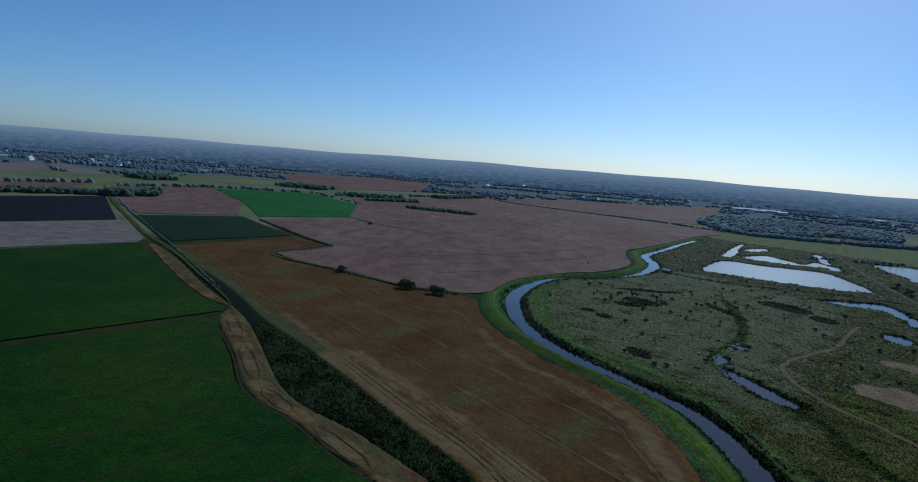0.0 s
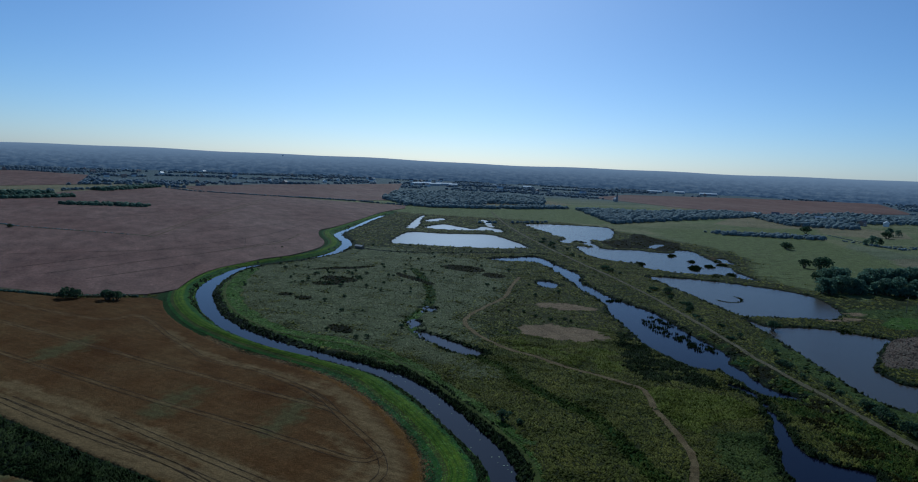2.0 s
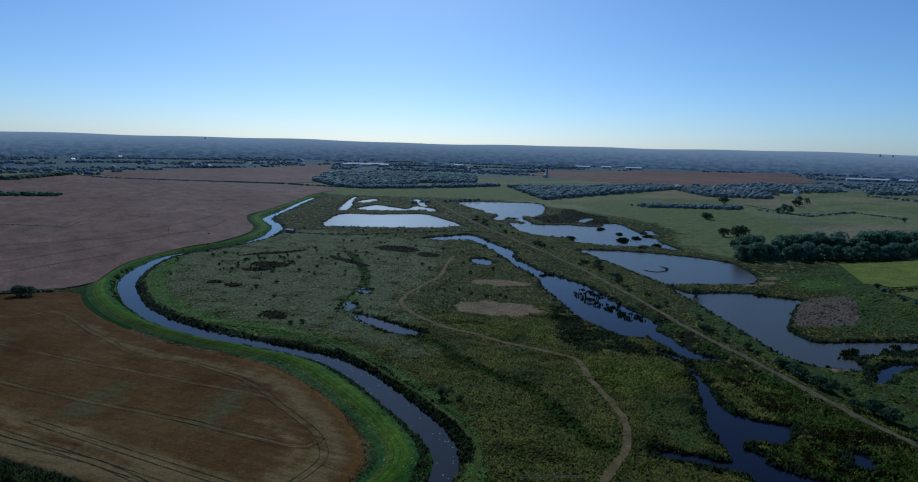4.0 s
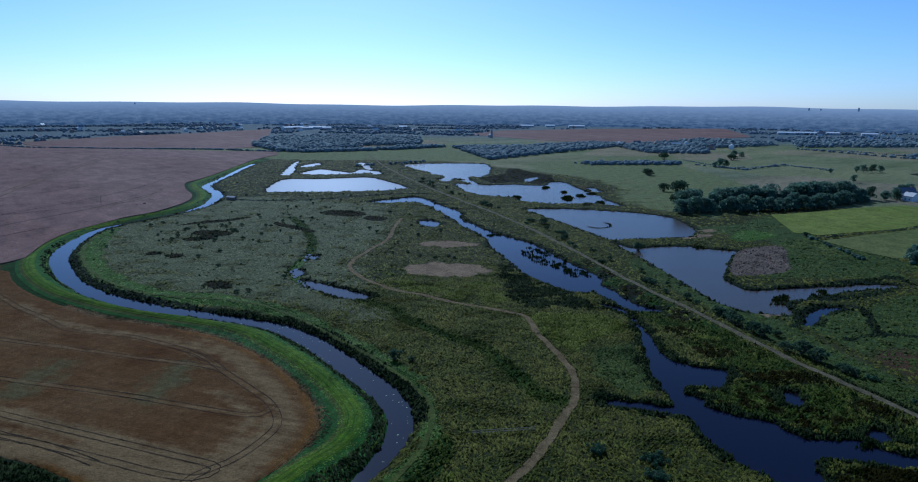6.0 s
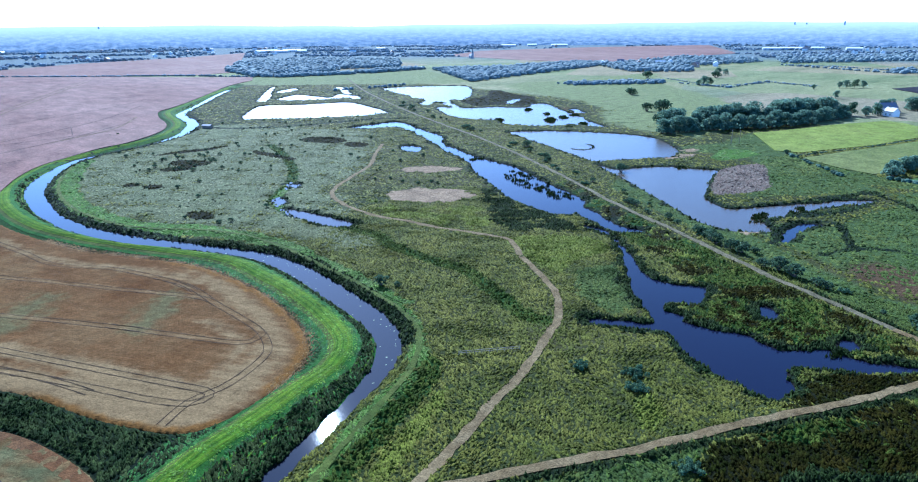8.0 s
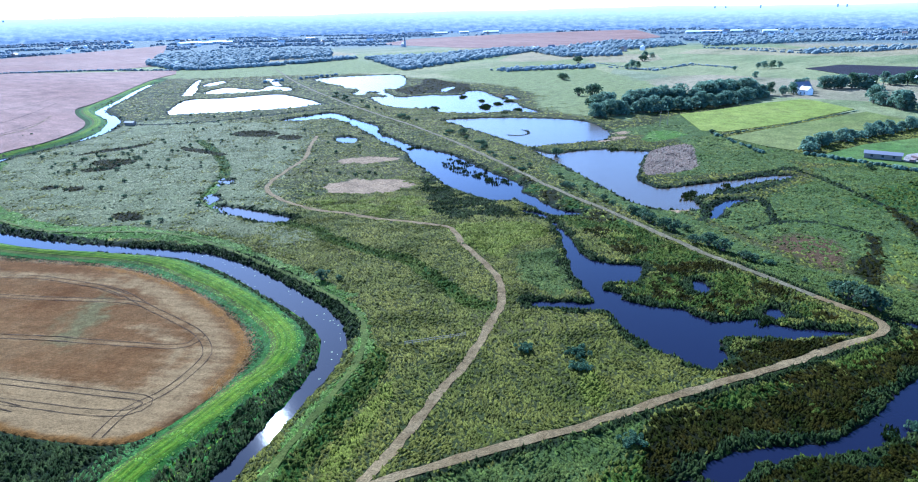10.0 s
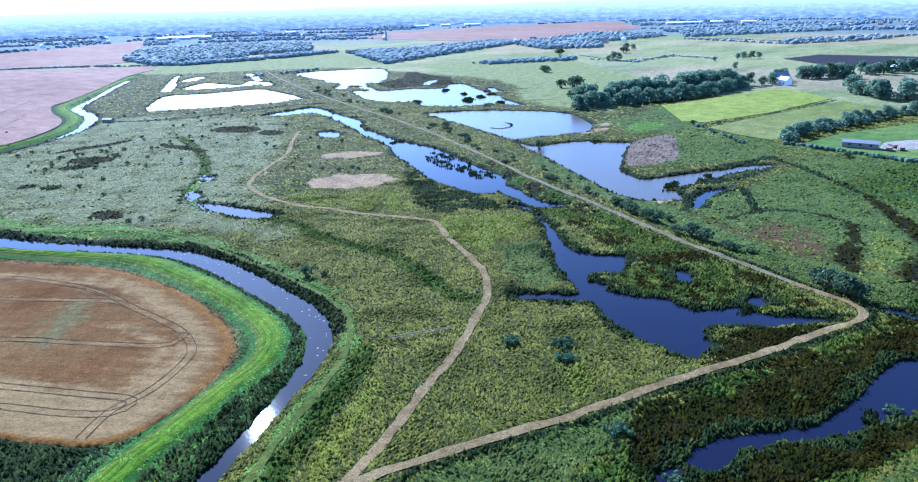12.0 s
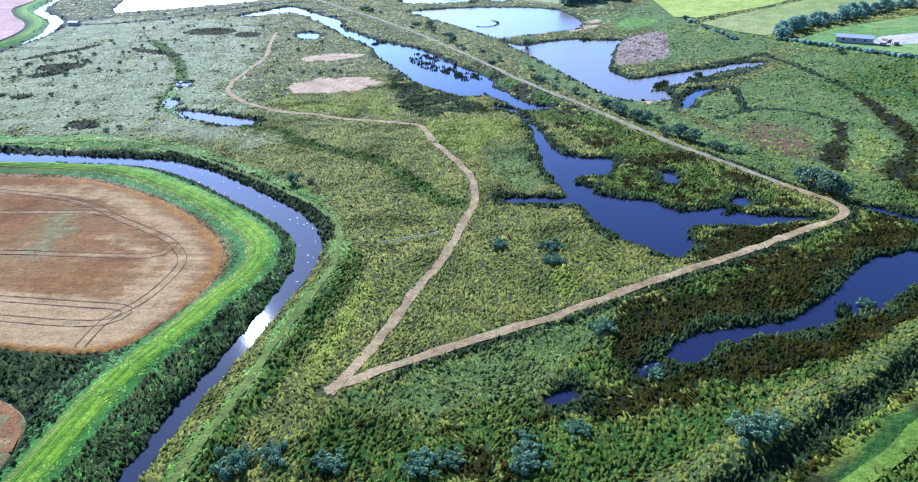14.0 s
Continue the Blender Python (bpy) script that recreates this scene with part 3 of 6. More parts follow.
k1 = int(np.argmin(np.hypot(BANK[:, 0] - 68, BANK[:, 1] - 150)))
REED_BELT = np.vstack([RIVER[k0:, :2], BANK[k1:][::-1]])
FIELDS = [
    ("wheat_field_front", FIELD_FRONT, WHEAT, 0.18, "ripe brown wheat field with wheel ruts"),
    ("wheat_field_back", FIELD_BACK, WHEAT_FAR, 0.45, "broad pinkish ripe wheat field by the river"),
    ("wheat_field_far", [(85, 1303), (261, 1454), (445, 1532), (695, 1688), (392, 1003), (330, 988), (268, 1040), (203, 1088), (117, 1180)], WHEAT_FAR, 0.4, "distant ripe wheat field behind a hedge"),
    ("sandy_strip", np.vstack([spline(STRIP_LEFT), spline(STRIP_RIGHT)[::-1]]), WHEAT, 0.3, "bare sandy strip along the ditch"),
    ("green_field_near", [(-400, -20), (-140.6, 192.2), (-91.6, 250.1), (-87.6, 235.1), (-72.8, 205.8), (-62.4, 182.5), (-52.9, 168.2), (-40.4, 157.5), (-28.0, 142.2),
                          (-15.3, 129.6), (-9, 120), (-8, 105), (-14, 90), (-60, 52), (-120, 5), (-200, -40)], GREEN_CROP, 0.45, "dark green leafy crop field in low light"),
    ("green_field_back", [(-500, 80), (-255, 353), (-206, 409), (-144, 322), (-112, 280), (-97, 267), (-95, 259), (-145, 200), (-380, -5)], GREEN_CROP, 0.45, "second green crop field past a ditch"),
    ("stubble_field", [(-500, 258), (-326, 451), (-272, 511), (-214, 433), (-209, 414), (-257, 360), (-480, 112)], PALE_STUBBLE, 0.3, "pale cut stubble field"),
    ("ploughed_field", [(-640, 340), (-446, 618), (-389, 700), (-278, 517), (-330, 457), (-560, 200)], PLOUGHED, 0.3, "dark ploughed field"),
    ("wheat_field_west", [(-458, 838), (-380, 952), (-259, 763), (-214, 619), (-286, 569), (-349, 650)], WHEAT_FAR, 0.4, "pinkish wheat field beside a lane"),
    ("grass_field_west", [(-359, 935), (-236, 1008), (-136, 855), (-116, 682), (-195, 622), (-259, 766)], BRIGHT_CROP, 0.4, "bright green grass field"),
    ("dark_field_west", [(-283, 556), (-206, 609), (-133, 503), (-193, 430)], DARK_CROP, 0.4, "very dark green crop field"),
    ("wheat_field_distant", [(-499, 1616), (-238, 1901), (-81, 1724), (-78, 1306), (-242, 1169)], WHEAT_FAR, 0.4, "distant pinkish wheat field before the town"),
    ("wheat_field_edge", [(-560, 776), (-504, 864), (-422, 712), (-473, 655)], WHEAT_FAR, 0.4, "wheat field behind a dark wood"),
    ("stubble_field_far", [(-829, 1150), (-868, 1321), (-686, 1067), (-677, 938)], PALE_STUBBLE, 0.3, "distant pale stubble field"),
    ("stubble_field_lane", [(-798, 1232), (-822, 1326), (-587, 1074), (-605, 1006)], PALE_STUBBLE, 0.35, "distant pale stubble field by a lane"),
    ("lime_meadow", [(422, 197), (440, 190), (497, 176), (545, 158), (543, 146), (513, 113), (432, 128), (376, 147), (371, 159)], LIME_FIELD, 0.25, "bright yellow-green meadow below a tree belt"),
    ("pale_meadow", [(361, 140), (411, 128), (506, 104), (480, 72), (424, 83), (386, 93), (346, 100), (349, 116)], PASTURE, 0.25, "pale green pasture with dry patches"),
    ("paddock", [(343, 86), (383, 77), (443, 49), (470, 20), (420, -10), (338, 20), (342, 65)], PADDOCK, 0.25, "green paddock inside a hedge"),
    ("brown_field_far", [(963, 1185), (1201, 1327), (1562, 1283), (2000, 1120), (1506, 765), (1264, 768), (995, 708), (951, 929)], WHEAT_FAR, 0.3, "wide brown stubble field past the woods"),
    ("grey_field_far", [(817, 237), (888, 218), (900, 110), (782, 97), (749, 166)], PLOUGHED, 0.3, "grey-brown tilled field"),
]
FIELDS = [(n, np.array(p, float), m, z, l) for n, p, m, z, l in FIELDS]


# ---- lie of the land ----
WATER_Z = -0.6
CARVED = [p for _, polys, _ in WATERS for p in polys]


def shore(x, y):
    """Signed distance to the nearest water's edge, negative over water."""
    d = np.full(x.shape, 25.0)
    for p in CARVED:
        d = np.minimum(d, area_distance(p, x, y, 25.0))
    d = d + np.where(y > 300, 1.5, 0.0) * wobble(x, y, 27.0, 1.4) + np.where(y > 260, 1.3, 0.7) * wobble(x, y, 9.0, 0.4)
    r, w, _ = line_distance(RIVER, x, y, 25.0)
    d = np.minimum(d, np.where(r < 25, r - w + 0.4 * wobble(x, y, 9.0, 0.4), 25.0))
    return d + 0.35 * wobble(x, y, 3.7, 2.0)


def farmland(x, y):
    """Signed distance to the nearest field."""
    d = np.full(x.shape, 25.0)
    for _, p, _, _, _ in FIELDS:
        d = np.minimum(d, area_distance(p, x, y, 25.0))
    return d


def land(x, y, edge=None, crop=None):
    edge = shore(x, y) if edge is None else edge
    crop = farmland(x, y) if crop is None else crop
    wild = np.clip(crop / 8, 0, 1)
    h = 0.25 * wild * wobble(x, y, 23.0, 1.0) + 0.12 * wild * wobble(x, y, 7.0, 3.0)
    h = h + 1.3 * wild**0.5 * np.exp(-(line_distance(BANK, x, y, 20)[0] / 4.5) ** 2)
    h = h + 0.7 * np.exp(-(line_distance(MARSH_BANK, x, y, 20)[0] / 3.5) ** 2)
    h = h + 0.9 * np.exp(-(line_distance(PATH_DYKE, x, y, 25)[0] / 6.0) ** 2)
    h = h + 1.2 * np.exp(-(line_distance(SOUTH_BANK, x, y, 20)[0] / 3.5) ** 2)
    h = h - 0.7 * np.exp(-(line_distance(DITCH, x, y, 20)[0] / 2.2) ** 2)
    h = h - 0.9 * np.exp(-(line_distance(SOUTH_DITCH, x, y, 20)[0] / 2.0) ** 2)
    h = np.where(crop < 0.3, np.minimum(h, 0.0) - 0.1, h)
    return np.maximum(np.minimum(h, WATER_Z + 0.45 * edge), -1.8)


def spread(d, soft=2.0):
    """1 well inside a signed distance, 0 well outside."""
    return np.clip(0.5 - d / (2 * soft), 0, 1)


def cover(x, y, edge):
    """How far each kind of plant cover, and the distance haze tint, spreads at the points."""
    c = {}
    river, width, side = line_distance(RIVER, x, y, 30)
    river = np.where(river < 30, river - width, 30)
    lump = wobble(x, y, 17.0, 0.7)
    near_marsh = (side > 0) & (y < 108) & (x < 76)
    belt = np.minimum(area_distance(REED_WEDGE, x, y), area_distance(REED_BELT, x, y))
    pond_reed = np.where(near_marsh, 9, edge - 2.2 - 2.2 * lump)
    c["reed"] = np.maximum.reduce([spread(belt, 1.0), spread(np.where(near_marsh, 9.0, river - 3.8) - 0.8 * lump, 1.0), spread(pond_reed, 1.5),
                                   spread(line_distance(SOUTH_DITCH, x, y, 20)[0] - 2.0, 1.0)])
    bank = line_distance(BANK, x, y, 20)[0]
    c["green"] = np.maximum.reduce([
        spread(bank - 9.0, 1.5), np.where(near_marsh, spread(np.abs(river - 8.5) - 2.6 - 0.8 * lump, 1.5), 0), spread(line_distance(DITCH, x, y, 20)[0] - 2.6, 1.0),
        0.6 * spread(area_distance(np.array([(262, 60), (300, 52), (335, 40), (335, 0), (280, -20), (250, 10)], float), x, y), 6.0)])
    south = area_distance(np.array([(43, 65), (61, 58), (82, 48), (115, 34), (145, 22), (162, 16), (200, 10), (230, -60), (20, -60), (0, 55)], float), x, y)
    patch = wobble(x, y, 26.0, 2.3)
    c["green"] = np.maximum(c["green"], spread(south, 1.5) * np.clip(0.72 - 0.4 * patch, 0, 1))
    flank = area_distance(np.array([(155, 24), (165, 40), (178, 78), (200, 130), (225, 190), (215, 190), (190, 150), (176, 118), (158, 84), (150, 40)], float), x, y)
    c["green"] = np.maximum(c["green"], spread(flank, 2.0) * np.clip(0.6 + 0.4 * patch, 0, 1))
    c["yellow"] = np.maximum.reduce([
        spread(area_distance(spline([(148.3, 147.9), (167.4, 130.1), (161.7, 117.1), (147.5, 118.5), (135.9, 115.5), (135.4, 122.1), (138.8, 132.8)], True), x, y), 2.0),
        spread(area_distance(spline([(139, 222), (142, 202), (158, 191), (167, 180), (151, 159), (139, 175), (131, 194), (130, 209)], True), x, y), 3.0) * np.clip(0.6 + lump, 0, 1),
        spread(area_distance(blob(56, 80, 16, 2.2, 28), x, y), 2.0), spread(area_distance(blob(94, 56, 6, 2.6, 40), x, y), 1.5),
        0.5 * spread(area_distance(np.array([(229, 35), (221, 23), (213, 18.5), (199, 22.5), (188, 21), (188, 26), (206, 29)]), x, y), 2.5), spread(area_distance(blob(190, 117, 6, 3, 70), x, y), 1.0), spread(area_distance(blob(176, 100, 7, 2.0, 110), x, y), 1.0)])
    c["rust"] = np.maximum(spread(area_distance(np.array([(205, 63), (217, 57), (217, 46), (209, 40), (197, 37.5), (188, 40.5), (194, 49.5), (194, 56)]), x, y), 4.0) * 0.8,
                           spread(area_distance(blob(420, 352, 26, 9, 50), x, y), 5.0) * 0.8)
    c["pink"] = spread(area_distance(spline([(298, 154), (315, 153.4), (328.7, 146), (306, 133), (282.7, 121), (271, 122.5), (255, 130), (262, 137), (278, 145)], True), x, y), 1.5)
    c["sedge"] = np.maximum.reduce([spread(area_distance(np.array(p, float), x, y), 2.5) * np.clip(1.0 + 0.5 * lump, 0, 1) for p in (
        [(84, 42), (93.0, 44.4), (106.8, 33.1), (144.4, 18.6), (160, 12), (170, -10), (131.6, -3), (111.8, 1), (88.5, 16.1), (78, 24), (73, 33)],
        [(116.2, 40.8), (129.5, 42.5), (140.6, 33.5), (149.3, 23.5), (131.9, 30.6), (113.6, 38.4)],
        [(229.5, 41.3), (230.1, 36.5), (206.4, 30.5), (184.8, 26.7), (185.0, 29.9), (193.8, 35.9), (200.3, 37.3), (211.8, 35.8)],
        [(270, 46), (264.7, 38), (246, 26), (237.5, 18), (181.6, 9.5), (181, 13), (190.7, 18.8), (200.8, 21), (206.4, 18.7), (213, 17.3), (220, 19.7), (233.5, 26.8), (250, 35)],
        [(399, 474), (449, 487), (490, 527), (500, 520), (483, 487), (477, 448), (443, 412), (414, 402), (411, 422), (383, 430)])]
        + [spread(area_distance(blob(cx, cy, rx, ry, tn), x, y), 1.0) for cx, cy, rx, ry, tn in (
            (76, 246, 4.5, 7, 10), (76, 307, 4, 5, 0), (70, 318, 4, 4, 0), (107, 350, 8, 12, 30), (98, 340, 9, 6, 0), (150, 340, 4, 20, 12), (120, 385, 22, 4, 0), (196, 366, 11, 16, 25), (203, 338, 7, 9, 0))])
    c["sedge"] = np.maximum(c["sedge"], spread(south, 1.5) * np.clip(0.26 + 0.6 * patch, 0, 0.85))
    head = area_distance(np.array([(142.4, 80.5), (151.7, 74.9), (165.5, 78.5), (157.3, 60.4), (154.7, 45.3), (149.0, 36.3), (142.3, 47.8), (138.4, 61.2), (135.3, 71.0)]), x, y)
    c["sedge"] = np.maximum(c["sedge"], spread(head, 2.5) * np.clip(0.4 + 0.7 * wobble(x, y, 8.0, 1.3), 0, 0.9))
    c["green"] = np.maximum(c["green"], spread(head, 2.5) * 0.75)
    # Dark verge reeds added beside the path to stand in for the dyke's shade.
    dyke, _, dside = line_distance(PATH_DYKE, x, y, 20)
    c["reed"] = np.maximum(c["reed"], np.where((dside < 0) & (y < 62) & (dyke < 15), 0.9 * spread(np.abs(dyke - 2.1) - 0.9 - 0.5 * lump, 0.6), 0))
    c["sedge"] = np.maximum(c["sedge"], spread(flank, 2.0) * np.clip(0.3 - 0.6 * patch, 0, 0.7))
    c["sand"] = np.maximum.reduce([spread(area_distance(blob(cx, cy, rx, ry, tn), x, y) + 2.6 * wobble(x, y, 13.0, 0.9) + 1.6 * wobble(x, y, 4.5, 2.2), 2.2) for cx, cy, rx, ry, tn in (
        (162, 212, 19, 12, -44), (193.5, 252.5, 16, 7, -40), (334, 196, 10, 4, -50), (318, 186, 12, 3, -10), (214, 99, 2.5, 6, 20))])
    # Marsh centre where haze is put into the ground and grass colour.
    c["pale"] = spread(area_distance(np.array([(45, 395), (42, 320), (52, 256), (75, 226), (92, 180), (108, 170), (110, 200), (125, 215), (140, 250), (180, 285), (215, 330), (240, 380), (190, 470), (160, 480), (110, 425)], float), x, y), 14.0) * np.clip(0.75 + 0.4 * patch, 0, 1)
    willow_reed = spread(area_distance(np.array([(140, 113), (154, 109), (147.3, 99.8), (133, 86), (124, 86), (127, 101)], float), x, y), 2.0)
    c["lush"] = np.maximum.reduce([
        spread(area_distance(np.array([(326, 206), (372, 192), (422, 198), (374, 150), (362, 141), (349, 116), (346, 100), (335, 60), (300, 140), (328, 147), (345, 165)], float), x, y), 5.0),
        spread(area_distance(np.array([(243.0, 171.8), (208.7, 96.5), (182.6, 47.5), (185.0, 29.9), (181.6, 9.5), (157.7, 5.7), (170.9, 23.7), (174.1, 44.6), (196.9, 90.5), (234.1, 165.5)]), x, y) - 4, 5.0),
        0.9 * willow_reed,
        spread(area_distance(np.array([(222, 104), (245, 80), (300, 74), (335, 105), (366, 150), (330, 120), (300, 140), (262, 120), (340, 60), (335, 0), (260, -40), (190, -10), (200, 60)], float), x, y), 6.0)])
    c["bankside"] = spread(line_distance(MARSH_BANK, x, y, 20)[0] - np.where(y > 225, 8.0, np.where(y > 125, 5.0, 1.6)) - 1.2 * lump, 1.5)
    algae = line_distance(DITCH, x, y, 20)[0]
    c["bankside"] = np.maximum(c["bankside"], 0.9 * spread(algae - 1.8 - 0.8 * lump, 0.8) * ((y > 205) & (y < 268)))
    c["bankside"] = np.maximum(c["bankside"], spread(area_distance(spline([(324, 171), (338, 178), (349, 180), (360.5, 175), (357, 162), (341, 161), (322, 165)], True), x, y) + 2 * lump, 3.0))
    c["reed"] = np.maximum(c["reed"], spread(area_distance(np.array([(188, 207), (184, 184), (179, 154), (174, 135), (165, 141), (153, 153), (153, 162), (171, 188)], float), x, y), 2.5) * np.clip(0.75 + 0.6 * lump, 0, 1))
    strip = area_distance(np.array([(44, 64), (64, 56), (86, 47), (92, 43), (80, 40), (62, 43), (48, 53)], float), x, y)
    ridge = line_distance(SOUTH_BANK, x, y, 20)[0] - 3.2 - 0.8 * lump
    olive = 1 - np.maximum(spread(strip + 1.5 * lump, 2.5), spread(ridge, 1.2))
    c["green"], c["sedge"] = c["green"] * olive, c["sedge"] * olive
    c["lush"] = np.maximum(c["lush"], np.maximum(0.95 * spread(strip + 1.5 * lump, 2.5), 0.55 * spread(ridge, 1.2)))
    c["yellow"] = np.maximum(c["yellow"], spread(line_distance(spline([(140, -17), (105, -4.2), (88, 1.0), (74, 4.8), (60, 9)]), x, y, 20)[0] - 2.0 - 0.6 * lump, 1.2) * np.clip(0.6 + 0.5 * patch, 0, 1))
    for line, wide in (([(161, 466), (182, 445), (213, 433), (269, 425), (293, 412)], 2.6), ([(210, 70), (221, 67), (229, 61), (232, 50.6), (229.5, 39)], 1.3), ([(306, 91), (299, 76.5), (285.5, 61.4), (269, 45)], 1.6), ([(208.5, 85), (223.5, 90.5), (238, 91.5), (245.5, 87), (247.5, 80.7), (237.5, 73.7), (222, 65.6)], 1.5),
                       ([(302, 155), (276, 145.5), (253, 135.5), (240, 122), (245, 112), (263, 103.5), (287, 96), (309, 87)], 2.2), ([(228, 96.7), (242, 98), (251, 92.5), (265, 86), (285, 83)], 2.2)):
        c["reed"] = np.maximum(c["reed"], spread(line_distance(spline(line), x, y, 20)[0] - wide - 0.7 * lump, 0.9))
    c["mud"] = spread(edge - 0.4, 0.6)
    d0 = np.hypot(x - 230, y - 250)
    c["far"] = np.clip((d0 - 430) / 120, 0, 1) * np.clip((np.abs(x - 0.46 * y - 120) - 190) / 60 + np.clip((y - 760) / 80, 0, 9), 0, 1)
    c["far"] = np.maximum(c["far"], np.clip((x - 465) / 50, 0, 1))
    meadow = area_distance(spline([(380, 212), (372, 250), (398, 306), (452, 350), (486, 420), (520, 520), (560, 570), (640, 560), (830, 545), (700, 440), (560, 270), (505, 226), (430, 214)], True, 12), x, y)
    meadow = np.minimum(meadow, area_distance(np.array([(300, 795), (345, 748), (420, 692), (520, 612), (548, 620), (650, 842), (520, 842), (400, 862), (374, 892)], float), x, y))
    c["meadow"] = spread(meadow + 5 * wobble(x, y, 40.0, 0.3), 12.0) * np.clip(0.8 + 0.3 * patch, 0, 1)
    # Haze painted on the ground: it turns bluish with distance from the camera.
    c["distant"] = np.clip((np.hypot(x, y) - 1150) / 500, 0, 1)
    for key in ("pink", "sand", "rust", "sedge", "yellow"):
        c[key] = c[key] * np.clip((edge - 0.3) / 1.2, 0, 1)
    return c


def graded(parts):
    """Grid lines: (end, step) stretches, then widening steps."""
    out = [parts[0]]
    for end, step in parts[1:]:
        n = max(1, round((end - out[-1]) / step))
        out += list(np.linspace(out[-1], end, n + 1)[1:])
    return out


def widen(start_at, step, end, factor):
    out, v = [], start_at
    while abs(v - start_at) < abs(end - start_at):
        step *= factor
        v += step
        out.append(v)
    return out


def raw_mesh(name, verts, loops, sizes, mat, smooth=False):
    me = bpy.data.meshes.new(name)
    me.vertices.add(len(verts))
    me.vertices.foreach_set("co", np.ascontiguousarray(verts, np.float32).ravel())
    me.loops.add(len(loops))
    me.loops.foreach_set("vertex_index", np.ascontiguousarray(loops, np.int32))
    me.polygons.add(len(sizes))
    me.polygons.foreach_set("loop_start", np.concatenate([[0], np.cumsum(sizes)[:-1]]).astype(np.int32))
    if smooth:
        me.polygons.foreach_set("use_smooth", np.ones(len(sizes), bool))
    me.update(calc_edges=True)
    me.materials.append(mat)
    return me


def quads(nu, nv):
    i = np.arange(nu * nv).reshape(nu, nv)
    return np.stack([i[:-1, :-1], i[1:, :-1], i[1:, 1:], i[:-1, 1:]], -1).reshape(-1, 4)


gx = graded([-60, (330, 1.5), (540, 3.4)])
gy = graded([-30, (410, 1.5), (770, 3.4)])
gx = widen(-60, -1.6, -2500, 1.06)[::-1] + gx + widen(540, 3.0, 2500, 1.05)
gy = widen(-30, -1.6, -2500, 1.09)[::-1] + gy + widen(770, 3.0, 2500, 1.05)
GX, GY = [g.ravel() for g in np.meshgrid(gx, gy, indexing="ij")]
EDGE = shore(GX, GY)
HEIGHT = land(GX, GY, EDGE)
q = quads(len(gx), len(gy))
me = raw_mesh("ground", np.stack([GX, GY, HEIGHT], 1), q.ravel(), np.full(len(q), 4), GROUND, True)
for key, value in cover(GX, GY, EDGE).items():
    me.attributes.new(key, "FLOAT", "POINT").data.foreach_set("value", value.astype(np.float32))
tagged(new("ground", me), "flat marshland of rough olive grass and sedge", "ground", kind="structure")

# far country, bent up towards eye height so the horizon fits the camera's view
rr = np.concatenate([np.linspace(2200, 3000, 9), np.linspace(3100, 4720, 14)])
aa = np.arange(0, 361, 1.0)
RA, AA = [g.ravel() for g in np.meshgrid(rr, np.radians(aa), indexing="ij")]
zz = -0.4 + 66 * np.clip((RA - 2200) / 2520, 0, 1) ** 1.25
zz += np.clip((RA - 3600) / 1100, 0, 1) * (4 * np.sin(AA * 7 + 0.6) + 3 * np.sin(AA * 17 + 2) + 2.0 * np.sin(AA * 41))
q = quads(len(rr), len(aa))[:, ::-1]
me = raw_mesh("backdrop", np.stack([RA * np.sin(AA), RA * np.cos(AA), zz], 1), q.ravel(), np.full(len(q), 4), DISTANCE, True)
tagged(new("backdrop", me), "country rising to the horizon with blue haze painted in", "landscape", kind="structure")

# ---- water ----
def sheet(name, step, bounds, keep, z, mat, label):
    x = np.arange(bounds[0], bounds[1] + step, step)
    y = np.arange(bounds[2], bounds[3] + step, step)
    X, Y = [g.ravel() for g in np.meshgrid(x, y, indexing="ij")]
    f = quads(len(x), len(y))
    f = f[keep(X, Y)[f].any(1)]
    used, f = np.unique(f, return_inverse=True)
    f = f.reshape(-1, 4)
    me = raw_mesh(name, np.stack([X[used], Y[used], np.full(len(used), z)], 1), f.ravel(), np.full(len(f), 4), mat)
    return tagged(new(name, me), label, "water", kind="structure")


for i, (name, polys, label) in enumerate(WATERS):
    pts = np.vstack(polys)
    sheet(name, 2.0, (pts[:, 0].min() - 4, pts[:, 0].max() + 4, pts[:, 1].min() - 4, pts[:, 1].max() + 4),
          lambda X, Y: union(polys, X, Y) < 2.2, WATER_Z + 0.002 * i, SILVER_WATER if i == 0 else GREYED_WATER if np.hypot(*pts.mean(0)[:2]) > 290 else WATER, label)
sheet("river_water", 2.0, (-64, 290, 20, 748), lambda X, Y: (lambda r: (r[0] < 25) & (r[0] - r[1] < 2.2))(line_distance(RIVER, X, Y, 25)), WATER_Z - 0.003, RIVER_WATER,
      "narrow winding river reflecting pale sky")


